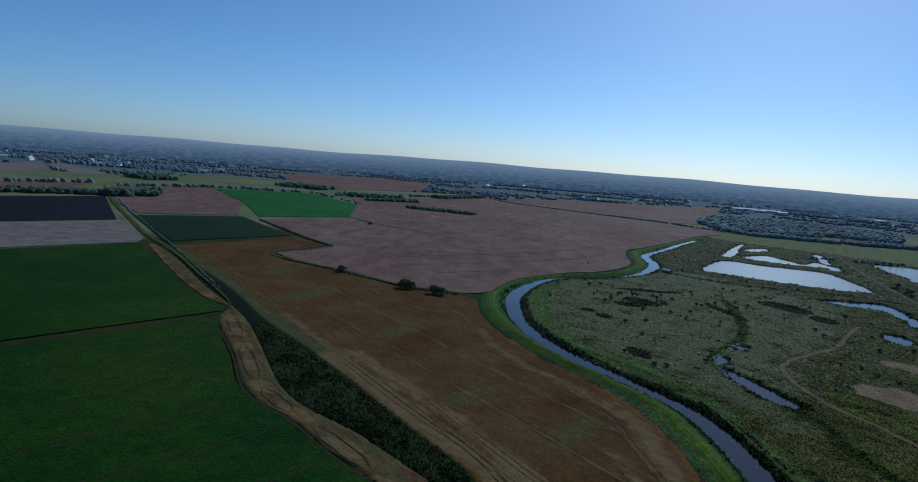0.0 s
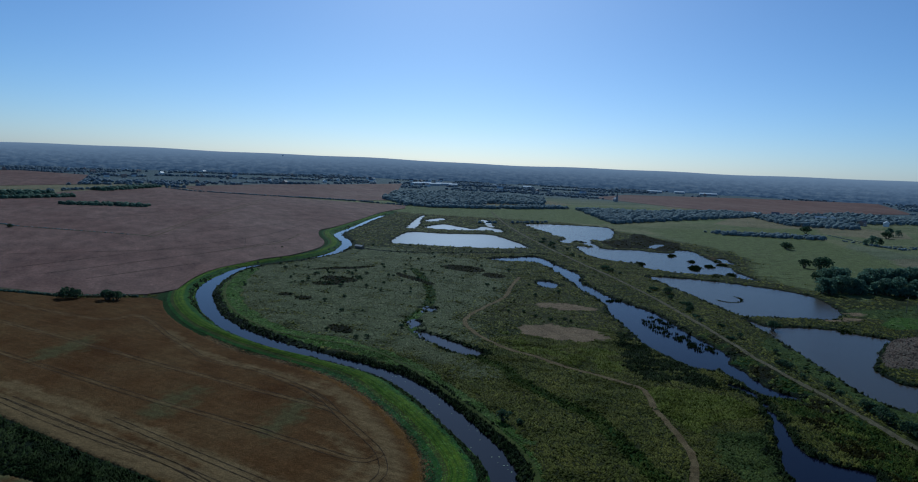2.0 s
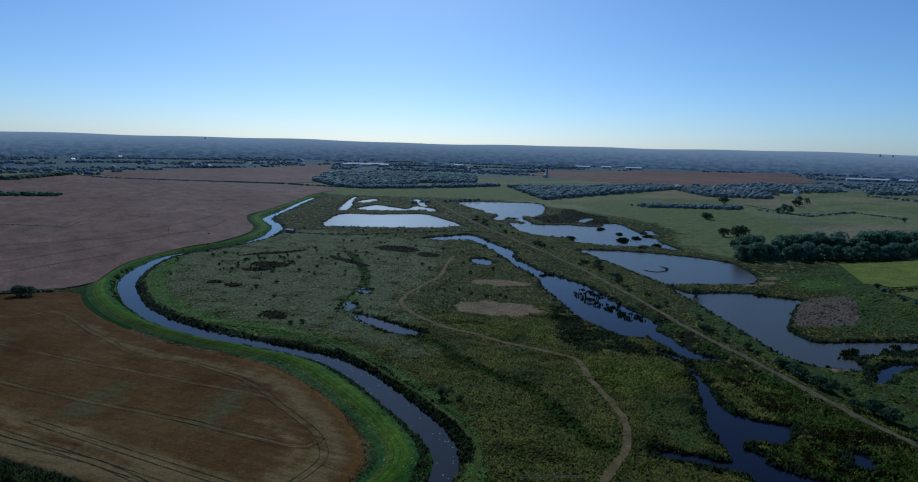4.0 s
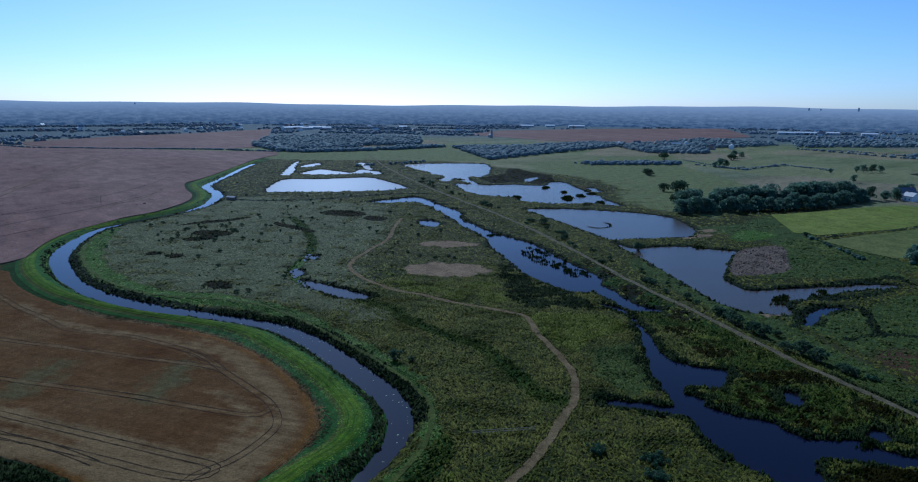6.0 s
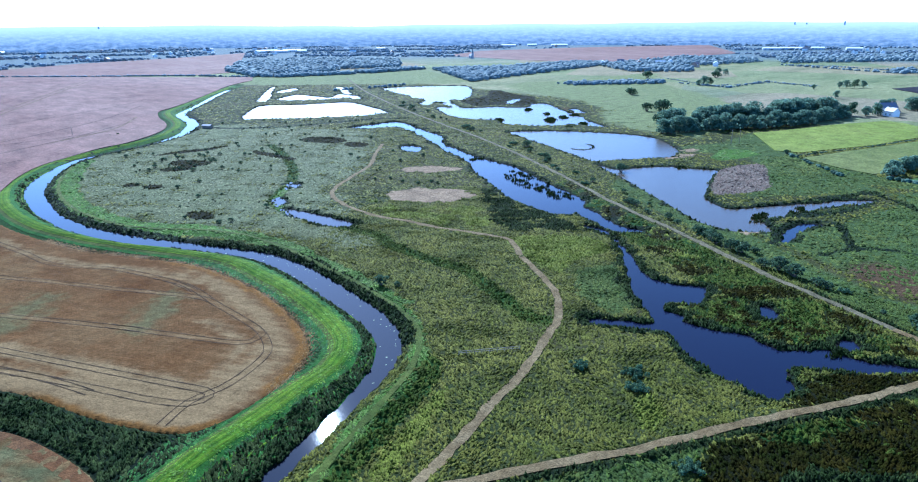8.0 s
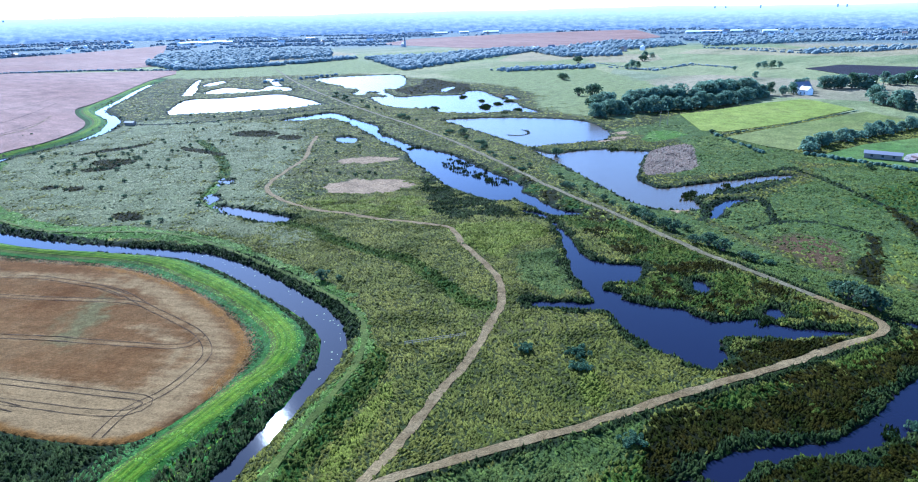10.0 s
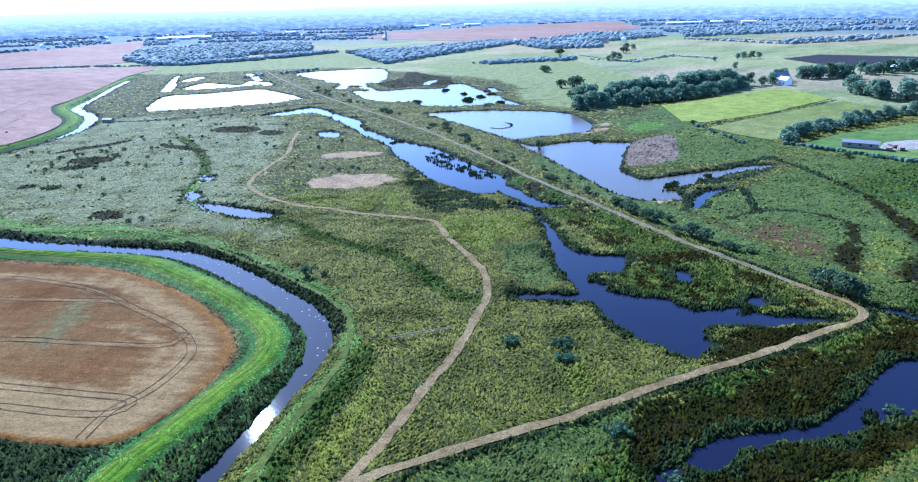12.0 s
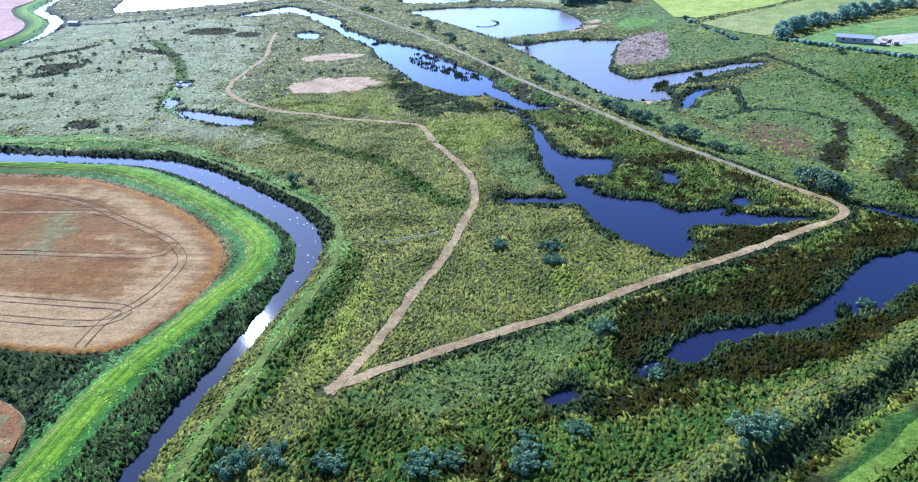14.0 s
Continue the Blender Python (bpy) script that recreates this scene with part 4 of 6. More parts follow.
# ---- fields ----
def slab(name, outline, top, mat, label):
    """A standing crop: a flat top with its sides."""
    bm = bmesh.new()
    up = [bm.verts.new((p[0], p[1], top)) for p in outline]
    down = [bm.verts.new((p[0], p[1], -0.5)) for p in outline]
    bm.faces.new(up)
    for i in range(len(up)):
        j = (i + 1) % len(up)
        bm.faces.new((up[i], down[i], down[j], up[j]))
    bmesh.ops.recalc_face_normals(bm, faces=bm.faces)
    me = bpy.data.meshes.new(name)
    bm.to_mesh(me)
    bm.free()
    me.materials.append(mat)
    return tagged(new(name, me), label, "field", kind="structure")


def ribbon(name, line, left, right, lift, mat, label, category, across=4, z=None, taper=0.0, rough=0.0):
    """A strip along a curve, from left to right metres off it, laid on the land or at a height."""
    p = line[:, :2]
    t = np.gradient(p, axis=0)
    t /= np.hypot(t[:, 0], t[:, 1])[:, None] + 1e-9
    nrm = np.stack([-t[:, 1], t[:, 0]], 1)
    n = len(p)
    end = np.ones(n)
    if taper:
        end = np.clip(np.minimum(np.arange(n), np.arange(n)[::-1]) / (taper * n), 0.15, 1)
    rows = []
    for k in range(across + 1):
        s = (left + (right - left) * k / across) * end
        if rough and k in (0, across):
            s = s + min(rough, 0.35 * (right - left)) * end * wobble(p[:, 0] + 31 * k, p[:, 1], 6.0, 0.3)
        rows.append(p + nrm * s[:, None])
    v = np.stack(rows, 1).reshape(-1, 2)
    h = np.full(len(v), z) if z is not None else land(v[:, 0], v[:, 1]) + lift
    f = quads(n, across + 1)[:, ::-1]
    me = raw_mesh(name, np.column_stack([v, h]), f.ravel(), np.full(len(f), 4), mat, True)
    return tagged(new(name, me), label, category, kind="structure")


def crop_sheet(name, outline, step, z, mat, layers, label):
    """A standing crop as a fine sheet whose rim follows the outline, with soft layers of wear on it."""
    lo, hi = outline.min(0), outline.max(0)
    x, y = np.arange(lo[0] - step, hi[0] + 2 * step, step), np.arange(lo[1] - step, hi[1] + 2 * step, step)
    X, Y = [g.ravel() for g in np.meshgrid(x, y, indexing="ij")]
    f = quads(len(x), len(y))
    f = f[inside(outline, X, Y)[f].any(1)]
    used, f = np.unique(f, return_inverse=True)
    X, Y = X[used], Y[used]
    out = ~inside(outline, X, Y)
    px, py = X[out], Y[out]
    best, bx, by = np.full(px.shape, 1e9), px.copy(), py.copy()
    for a, b in zip(outline, np.roll(outline, -1, 0)):
        v = b - a
        t = np.clip(((px - a[0]) * v[0] + (py - a[1]) * v[1]) / max(v @ v, 1e-9), 0, 1)
        qx, qy = a[0] + t * v[0], a[1] + t * v[1]
        d = np.hypot(px - qx, py - qy)
        k = d < best
        best[k], bx[k], by[k] = d[k], qx[k], qy[k]
    X[out], Y[out] = bx, by
    me = raw_mesh(name, np.stack([X, Y, np.where(out, -0.12, z + 0.05 * wobble(X, Y, 5.0, 0.9))], 1), f.reshape(-1), np.full(len(f.reshape(-1, 4)), 4), mat, True)
    for key, value in layers(X, Y).items():
        me.attributes.new(key, "FLOAT", "POINT").data.foreach_set("value", value.astype(np.float32))
    return tagged(new(name, me), label, "field", kind="structure")


RUTS = [
    [(43.5, 189.6), (47.2, 181.5), (49.3, 171.7), (50.1, 159.6), (51.6, 147.2), (52.3, 136.9), (50.5, 128.2), (47.5, 123.9), (40.8, 119.6), (35.6, 117.6), (28.9, 116.7), (22.4, 112.2)],
    [(25.2, 163.9), (35.0, 149.5), (45.6, 134.6), (49.8, 133.4), (52.6, 135.6)],
    [(-30, 205), (-8, 172), (16.3, 133.9), (22.9, 123.1), (28.7, 116.1), (32.6, 116.1), (32.7, 119.0), (29.0, 125.0), (22.8, 134.9), (-5, 180)],
    [(-60, 318), (-20, 262), (7.7, 221.9), (20.2, 205.4), (31.9, 188.7), (46.5, 169.4), (50.0, 161.4)],
    [(-60, 282), (-25, 232), (4.7, 189.9), (15.6, 176.2), (30.9, 156.0)],
    [(11.3, 260.0), (17.4, 240.7), (22.8, 222.0), (35.7, 205.8), (42.3, 192.7), (46.1, 183.5), (48.8, 171.7)],
    [(-160, 400), (-119.8, 343.6), (-87.2, 290.3), (-63.8, 253.6), (-42.5, 220.6), (-21.2, 187.5), (-5.4, 165.0), (7.1, 148.4), (14.9, 133.1)],
    [(-54.9, 340.3), (-12.1, 290.2), (3.0, 291.7), (13.0, 254.0)],
]


def front_layers(x, y):
    """Lodged straw, rusty margin, weeds and the grassy fringe of the near wheat field."""
    c = {}
    ragged = 1.6 * wobble(x, y, 11.0, 0.8) + 0.9 * wobble(x, y, 4.0, 2.6)
    bank = line_distance(spline(EDGE_BANK), x, y, 25)[0]
    ditch = line_distance(spline(EDGE_DITCH), x, y, 25)[0]
    end = area_distance(np.array([(10, 146), (19.4, 143), (32.8, 123.4), (42.5, 125.9), (49.4, 130), (52, 127), (49.2, 117.3), (38, 109), (26.2, 104), (18, 108), (4, 132)], float), x, y)
    side = area_distance(np.array([(54, 193), (60, 168.7), (58.5, 139), (55, 124.5), (47, 116), (41.9, 112.4), (51.1, 130.9), (53, 148.6), (52, 167.8)], float), x, y)
    c["lodged"] = np.maximum(0.9 * spread(end + 1.5 * ragged, 4.5), 0.75 * spread(side + 0.7 * ragged, 2.0))
    for pts, wide in (([(-40, 212), (-8, 166), (14, 131), (24, 114)], 5.5), ([(-34, 219), (0, 172), (21, 138), (30, 122)], 3.0), ([(-70, 262), (-40, 218), (-15, 181), (4, 153)], 2.0),
                      ([(-10, 186), (8, 160), (18, 146)], 1.4), ([(13, 262), (18, 240), (30, 216), (44, 196), (53, 178)], 2.0), ([(44, 150), (46.5, 141), (46, 133), (41, 127)], 1.8)):
        c["lodged"] = np.maximum(c["lodged"], 0.85 * spread(line_distance(spline(pts), x, y, 25)[0] - wide + 0.8 * ragged, 2.2))
    for r in RUTS:
        c["lodged"] = np.maximum(c["lodged"], 0.45 * spread(line_distance(spline(r), x, y, 25)[0] - 1.5 + 0.3 * ragged, 0.8))
    c["margin"] = np.maximum(spread(bank - 2.4 + 0.6 * ragged, 1.2) * np.clip((215 - y) / 25, 0, 1), spread(ditch - 1.6 + 0.3 * ragged, 0.8) * np.clip((150 - y) / 15, 0, 1))
    c["weeds"] = np.maximum.reduce([spread(area_distance(blob(cx, cy, rx, ry, tn), x, y) + 2.0 * ragged, 4.0) for cx, cy, rx, ry, tn in (
        (37, 165, 5, 15, -38), (10, 186, 5, 14, -35), (-70, 300, 8, 20, -32), (-98, 352, 8, 12, -40), (-20, 250, 6, 14, -36))]) * 0.8
    c["fringe"] = spread(ditch - 7.0 + ragged, 3.5) * np.clip((y - 150) / 40, 0, 1)
    return c


STRIP_MID = [(-88.6, 252), (-68, 209), (-55, 182), (-43, 166), (-30, 152), (-15, 134), (-6, 118), (-2, 104)]


def strip_layers(x, y):
    """Pale bare patches one after another down the middle of the sandy strip."""
    ragged = 0.8 * wobble(x, y, 6.0, 0.8) + 0.4 * wobble(x, y, 2.6, 2.6)
    run = np.clip(0.5 + 1.4 * np.sin(0.36 * y), 0, 1)
    mid = line_distance(spline(STRIP_MID), x, y, 25)[0]
    far = line_distance(spline([(-196, 408), (-140, 315), (-108, 282)]), x, y, 25)[0]
    return {"lodged": np.maximum(spread(mid - 2.4 * run + ragged, 1.0), 0.7 * spread(far - 3 * run + ragged, 1.5)) * np.clip(run + 0.2, 0, 1) + 0.25, "fringe": 0.55 + 0.35 * wobble(x, y, 9.0, 1.2)}


for name, outline, mat, top, label in FIELDS:
    if name == "sandy_strip":
        crop_sheet(name, outline, 0.9, top, mat, strip_layers, label)
    elif name == "wheat_field_front":
        crop_sheet(name, outline, 1.1, top, mat, front_layers, label)
    else:
        slab(name, outline, top, mat, label)
bank_edge = spline(EDGE_BANK[:10], step=2.5)
ribbon("field_margin_corner", spline([(-8.1, 137.0), (-1.0, 129.4), (3.2, 121.9), (7.4, 110.4), (8.9, 103.5), (8.7, 99), (5.6, 94.3)], step=2), -2.6, 0.3, 0, MARGIN,
       "rust-coloured rim of a bare strip", "field margin", z=0.31)
for r in RUTS:
    line = spline(r, step=2.0)
    for off in (-0.95, 0.95):
        ribbon("wheel_rut", line, off - 0.085, off + 0.085, 0, RUT, "dark wheel rut pressed through ripe wheat", "wheel rut", 1, z=0.25 + 0.004 * (off > 0), rough=0.08)
for n, (u0, u1) in enumerate(((0.0, 0.2), (0.22, 0.45), (0.47, 0.6), (0.65, 0.82), (0.85, 1.0))):
    line = spline(STRIP_MID, step=1.5)
    line = line[int(u0 * len(line)):int(u1 * len(line)) + 1]
    for off in (-2.2, 1.9):
        ribbon("sand_rut", line, off - 0.2, off + 0.2, 0, SOIL, "dark rut round a bare patch", "wheel rut", 1, z=0.38, rough=0.5, taper=0.25)
ribbon("sand_rut_long", spline(STRIP_LEFT[3:11], step=2), -0.9, -0.4, 0, SOIL, "dark rut along the bare strip", "wheel rut", 1, z=0.39, rough=0.2)
for wide, mat, label, runs in (
        (1.3, GRASS_TRACK, "grassy drain line between wheat fields", ([(-185, 595), (-121, 502), (-90, 464), (-102, 438), (-120, 415.5), (-102, 393), (-66, 373), (-26, 340), (4, 331)], [(-114, 680), (-82, 635.5), (1, 569), (17, 551)])),
        (0.7, PALE_WHEAT, "pale double wheel track across the wheat", ([(17, 551), (63, 677), (190, 990)], [(11, 555), (57, 680), (183, 992)], [(60, 470), (105, 505), (135, 560)])),
        (0.35, SOIL, "thin dark tramline through the wheat", ([(-98, 474), (20, 480), (120, 500)], [(-60, 420), (90, 540), (160, 640)], [(-40, 400), (60, 470), (120, 530)], [(-20, 380), (40, 420)], [(-75, 640), (60, 800), (170, 900)], [(-130, 880), (60, 1060)], [(20, 560), (130, 640), (200, 720)]))):
    for pts in runs:
        ribbon("field_track", spline(pts, step=6), -wide, wide, 0, mat, label, "field track", 2, z=0.53 + 0.004 * (mat is SOIL), rough=0.35)
for n in range(7):
    u = np.array((-0.66, -0.75)) * (12 + 22 * n) * np.array((-1, 1)) * np.array((1, 1))
    p0, p1 = np.array((-150.0, 178.0)) + u, np.array((-98.0, 238.0)) + u
    line = spline([p0 - 3.2 * (p1 - p0), p0, p1], step=6)
    line = line[area_distance(FIELDS[4][1], line[:, 0], line[:, 1]) < -2]
    if len(line) > 4:
        for off in (-0.95, 0.95):
            ribbon("crop_tramline", line, off - 0.2, off + 0.2, 0, SOIL, "dark wheel line through the green crop", "wheel rut", 1, z=0.47, rough=0.1)
ribbon("lane", spline([(-478, 857), (-368, 674), (-293, 559), (-221, 451), (-173, 390), (-108, 292), (-95, 270)], step=5), -1.7, 1.7, 0.08, PALE_BANK, "grassy farm lane between fields", "lane", rough=0.4, z=0.5, taper=0.12)
ribbon("yard", spline([(396, 24), (372, 44), (352, 53)], step=3), -9, 9, 0, GRAVEL, "pale gravel farm yard", "yard", z=0.262, taper=0.3)

# ---- banks and paths ----
for off, wide, mat, label in ((-6.5, 4.2, DARK_BANK, "rough green slope between field and bank"), (-0.4, 2.0, LIME_BANK, "bright mown grass strip on the river bank"),
                              (2.5, 0.9, PALE_BANK, "paler mown grass strip on the river bank"), (4.1, 0.7, DARK_BANK, "rough green slope towards the river")):
    ribbon("bank_grass", BANK[::-1][: int(len(BANK) * 0.97)], off - wide, off + wide, 0.1, mat, label, "river bank", 5, rough=0.12)
ribbon("bank_grass_marsh", MARSH_BANK, -0.7, 0.7, 0.14, PALE_BANK, "pale trodden grass along the marsh bank", "river bank", 3, rough=0.35)
ribbon("marsh_path", PATH_MARSH, -1.05, 1.05, 0.12, TRACK, "pale trodden earth path through the marsh", "path", 4, rough=0.45)
near = PATH_DYKE[PATH_DYKE[:, 1] < 60]
ribbon("dyke_path", PATH_DYKE[: len(near)], -1.0, 1.0, 0.13, TRACK, "pale trodden earth path on the dyke", "path", 4, rough=0.45)
ribbon("dyke_track", PATH_DYKE[len(near) - 1:], -1.1, 1.1, 0.13, DYKE_TRACK, "dry grassy track along the straight dyke", "path", 3, rough=0.3)
ribbon("south_bank_grass", SOUTH_LIME, 0.6, 3.0, 0.3, SOUTH_GRASS, "pale green mown grass strip", "grass strip", 6, rough=0.15)
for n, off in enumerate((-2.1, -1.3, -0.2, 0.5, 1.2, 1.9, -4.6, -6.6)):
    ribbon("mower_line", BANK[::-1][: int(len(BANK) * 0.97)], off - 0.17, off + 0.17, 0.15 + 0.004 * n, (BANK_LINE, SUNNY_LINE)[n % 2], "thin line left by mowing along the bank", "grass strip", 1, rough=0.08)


# ---- plants ----
rng = np.random.default_rng(7)


def blades(name, x, y, z, radius, height, count, width, lean, mat, label, category):
    """Tufts of tapering blades, one object for the whole growth."""
    n = len(x)
    a = rng.random((n, count)) * 6.283
    r = radius[:, None] * np.sqrt(rng.random((n, count)))
    h = height[:, None] * (0.55 + 0.6 * rng.random((n, count))) * (1 - 0.45 * (r / radius[:, None]) ** 2)
    bx, by = x[:, None] + r * np.cos(a), y[:, None] + r * np.sin(a)
    face = rng.random((n, count)) * 6.283
    w = width * radius[:, None] * (0.7 + 0.6 * rng.random((n, count)))
    fx, fy = np.cos(face) * w, np.sin(face) * w
    lx = np.cos(a) * h * lean * rng.random((n, count))
    ly = np.sin(a) * h * lean * rng.random((n, count))
    zz = np.broadcast_to(z[:, None] - 0.1, bx.shape)
    v = np.stack([np.stack([bx - fx, by - fy, zz], -1), np.stack([bx + fx, by + fy, zz], -1), np.stack([bx + lx, by + ly, zz + h], -1)], 2).reshape(-1, 3)
    me = raw_mesh(name, v, np.arange(len(v)), np.full(len(v) // 3, 3), mat)
    return tagged(new(name, me), label, category, kind="stuff")


def domes(name, x, y, z, radius, height, mat, label, category):
    """Rounded leafy clumps with uneven facets, one object for the whole growth."""
    n = len(x)
    t = np.arange(6) * 1.0472
    ring = np.stack([np.cos(t), np.sin(t)], 1)
    tv = np.zeros((13, 3))
    tv[1:7, :2], tv[1:7, 2] = ring * 0.6, 0.74
    c, s = math.cos(0.52), math.sin(0.52)
    tv[7:, :2] = ring @ np.array([[c, s], [-s, c]])
    tv[0, 2] = 1.0
    v = np.broadcast_to(tv, (n, 13, 3)).copy()
    v[:, :7] += rng.normal(size=(n, 7, 3)) * np.array([0.17, 0.17, 0.2])
    v[:, 7:, :2] *= 0.75 + 0.5 * rng.random((n, 6, 1))
    a = rng.random(n) * 6.283
    ca, sa = np.cos(a)[:, None], np.sin(a)[:, None]
    v = np.stack([(v[..., 0] * ca - v[..., 1] * sa) * radius[:, None] + x[:, None], (v[..., 0] * sa + v[..., 1] * ca) * radius[:, None] + y[:, None],
                  v[..., 2] * height[:, None] + z[:, None] - 0.12], -1)
    f = []
    for i in range(6):
        j = (i + 1) % 6
        f += [(0, 1 + i, 1 + j), (1 + i, 7 + i, 1 + j), (1 + j, 7 + i, 7 + j)]
    f = (np.array(f)[None] + (np.arange(n) * 13)[:, None, None]).reshape(-1)
    me = raw_mesh(name, v.reshape(-1, 3), f, np.full(len(f) // 3, 3), mat, True)
    return tagged(new(name, me), label, category, kind="stuff")


def cones(name, x, y, z, radius, height, mat, label, category):
    """Ragged five-sided tufts, one object for the whole growth."""
    n = len(x)
    a = rng.random(n)[:, None] * 6.283 + np.arange(5) * 1.2566
    r = radius[:, None] * (0.6 + 0.7 * rng.random((n, 5)))
    v = np.zeros((n, 6, 3))
    flow = 0.7 + 1.6 * wobble(x, y, 27.0, 3.3)
    fc, fs = np.cos(flow), np.sin(flow)
    u1, u2 = 1.25 * r * np.cos(a), 0.82 * r * np.sin(a)
    v[:, :5, 0], v[:, :5, 1] = x[:, None] + u1 * fc[:, None] - u2 * fs[:, None], y[:, None] + u1 * fs[:, None] + u2 * fc[:, None]
    v[:, :5, 2] = z[:, None] + height[:, None] * 0.35 * (rng.random((n, 5)) - 0.55)
    bend = radius * (0.5 + 0.5 * rng.random(n))
    v[:, 5] = np.stack([x, y, z], 1) + np.stack([bend * fc + radius * rng.normal(size=n) * 0.3, bend * fs + radius * rng.normal(size=n) * 0.3, height], 1)
    f = np.array([(i, (i + 1) % 5, 5) for i in range(5)])
    f = (f[None] + (np.arange(n) * 6)[:, None, None]).reshape(-1)
    me = raw_mesh(name, v.reshape(-1, 3), f, np.full(len(f) // 3, 3), mat)
    return tagged(new(name, me), label, category, kind="stuff")


def scatter(n, x0, x1, y0, y1):
    x, y = x0 + (x1 - x0) * rng.random(n), y0 + (y1 - y0) * rng.random(n)
    return x, y


def growth(n, box):
    """Random points of the wild land in a box, with the land's height, shore distance and cover."""
    x, y = scatter(n, *box)
    crop = farmland(x, y)
    edge = shore(x, y)
    track = np.minimum(line_distance(PATH_MARSH, x, y, 20)[0], line_distance(PATH_DYKE, x, y, 20)[0] - 0.2)
    mown, _, side = line_distance(BANK, x, y, 20)
    mown = np.where((side < 0) & (mown < 10), 0, mown)
    ok = (crop > 0.8) & (edge > 0.2) & (track > 0.9 + 0.35 * rng.random(len(x))) & (mown > 4.2) & (line_distance(SOUTH_LIME, x, y, 20)[0] > 2.2) & (line_distance(MARSH_BANK, x, y, 20)[0] > 0.3 + 0.5 * rng.random(len(x)))
    x, y, edge = x[ok], y[ok], edge[ok]
    return x, y, land(x, y, edge, crop[ok]), edge, cover(x, y, edge)


BOXES = [((-20, 185, -22, 215), 230000, 0.66), ((-60, 330, -30, 420), 105000, 1.15), ((-20, 560, 150, 760), 30000, 2.2), ((330, 480, 30, 150), 9000, 1.9)]
found = {k: [] for k in ("tussock", "pale", "lush", "pink", "yellow", "reed", "green", "sedge", "bankside")}
for b, (box, n, size) in enumerate(BOXES):
    x, y, z, edge, c = growth(n, box)
    if b:
        bx = BOXES[b - 1][0]
        keep = ~((x > bx[0]) & (x < bx[1]) & (y > bx[2]) & (y < bx[3]))
        x, y, z, edge = x[keep], y[keep], z[keep], edge[keep]
        c = {k: v[keep] for k, v in c.items()}
    u = 0.5 + 0.28 * wobble(x, y, 4.3, 1.7) + 0.3 * (rng.random(len(x)) - 0.5)
    bare = c["sand"] > 0.4
    kind = np.where(c["pink"] > u, "pink", np.where(c["reed"] > u, "reed", np.where(c["sedge"] > u, "sedge", np.where(c["bankside"] > u, "bankside", np.where(c["yellow"] > u, "yellow", np.where(c["green"] > u, "green", np.where(c["lush"] > u, "lush", np.where(c["pale"] > u, "pale", "tussock"))))))))
    kind = np.where((c["far"] > 0.5) | (c["meadow"] > 0.55), "none", kind)
    lump = wobble(x, y, 6.0, 0.2) + 0.5 * wobble(x, y, 2.9, 4.0)
    for k in found:
        s = (kind == k) & ~bare
        if k in ("tussock", "pale", "lush"):
            s &= lump + 1.6 * rng.random(len(x)) > 0.0
        if k == "green":
            s &= rng.random(len(x)) < 0.75
        found[k].append((x[s], y[s], z[s], np.full(s.sum(), size) * (0.7 + 0.6 * rng.random(s.sum()))))
# spread and height of each plant, and its share of rounded clumps
KINDS = {"tussock": (0.52, 0.42, 0.16, TUSSOCK, "tussock_grass", "olive and straw-coloured tussock grass", "grass"), "yellow": (0.50, 0.55, 0.15, YELLOW_GRASS, "yellow_grass", "yellow-green tall grass in patches", "grass"),
         "pale": (0.52, 0.32, 0.16, HAZED_GRASS, "hazed_marsh_grass", "grey-green open marsh grass, its colour paled for haze", "grass"), "lush": (0.55, 0.40, 0.18, LUSH_GRASS, "lush_grass", "fresh green rank grass past the dyke", "grass"),
         "bankside": (0.5, 0.30, 0.2, BANKSIDE, "bankside_grass", "bright green rank grass along the marsh bank", "grass"),
         "pink": (0.5, 0.5, 0.1, PINK_REED, "dead_reeds", "pinkish dead reed bed beside the pond", "reeds"),
         "reed": (0.48, 0.66, 0.2, REED, "reed_bed", "dense blue-green reeds by the water", "reeds"), "green": (0.60, 0.60, 0.2, GREEN_REED, "green_reeds", "fresh green reeds and rushes", "reeds"),
         "sedge": (0.52, 0.55, 0.16, SEDGE, "sedge_bed", "dark brownish sedge bed", "sedge")}
for k, (rad, hei, share, mat, name, label, cat) in KINDS.items():
    x, y, z, s = [np.concatenate(v) for v in zip(*found[k])]
    u = rng.random(len(x))
    high = hei * (0.8 + 0.2 * s) * (0.55 + 0.8 * rng.random(len(x)) ** 2)
    pick = u < share
    domes(name, x[pick], y[pick], z[pick], rad * s[pick] * 1.15, high[pick], mat, label, cat)
    pick = (u >= share) & (u < 0.88)
    cones(name + "_tufts", x[pick], y[pick], z[pick], rad * s[pick], high[pick] * 1.15, mat, "ragged tufts in " + label, cat)
    pick = u >= 0.88
    blades(name + "_blades", x[pick], y[pick], z[pick], 0.8 * rad * s[pick], 1.5 * high[pick], 8, 0.2, 0.6, mat, "taller stems in " + label, cat)
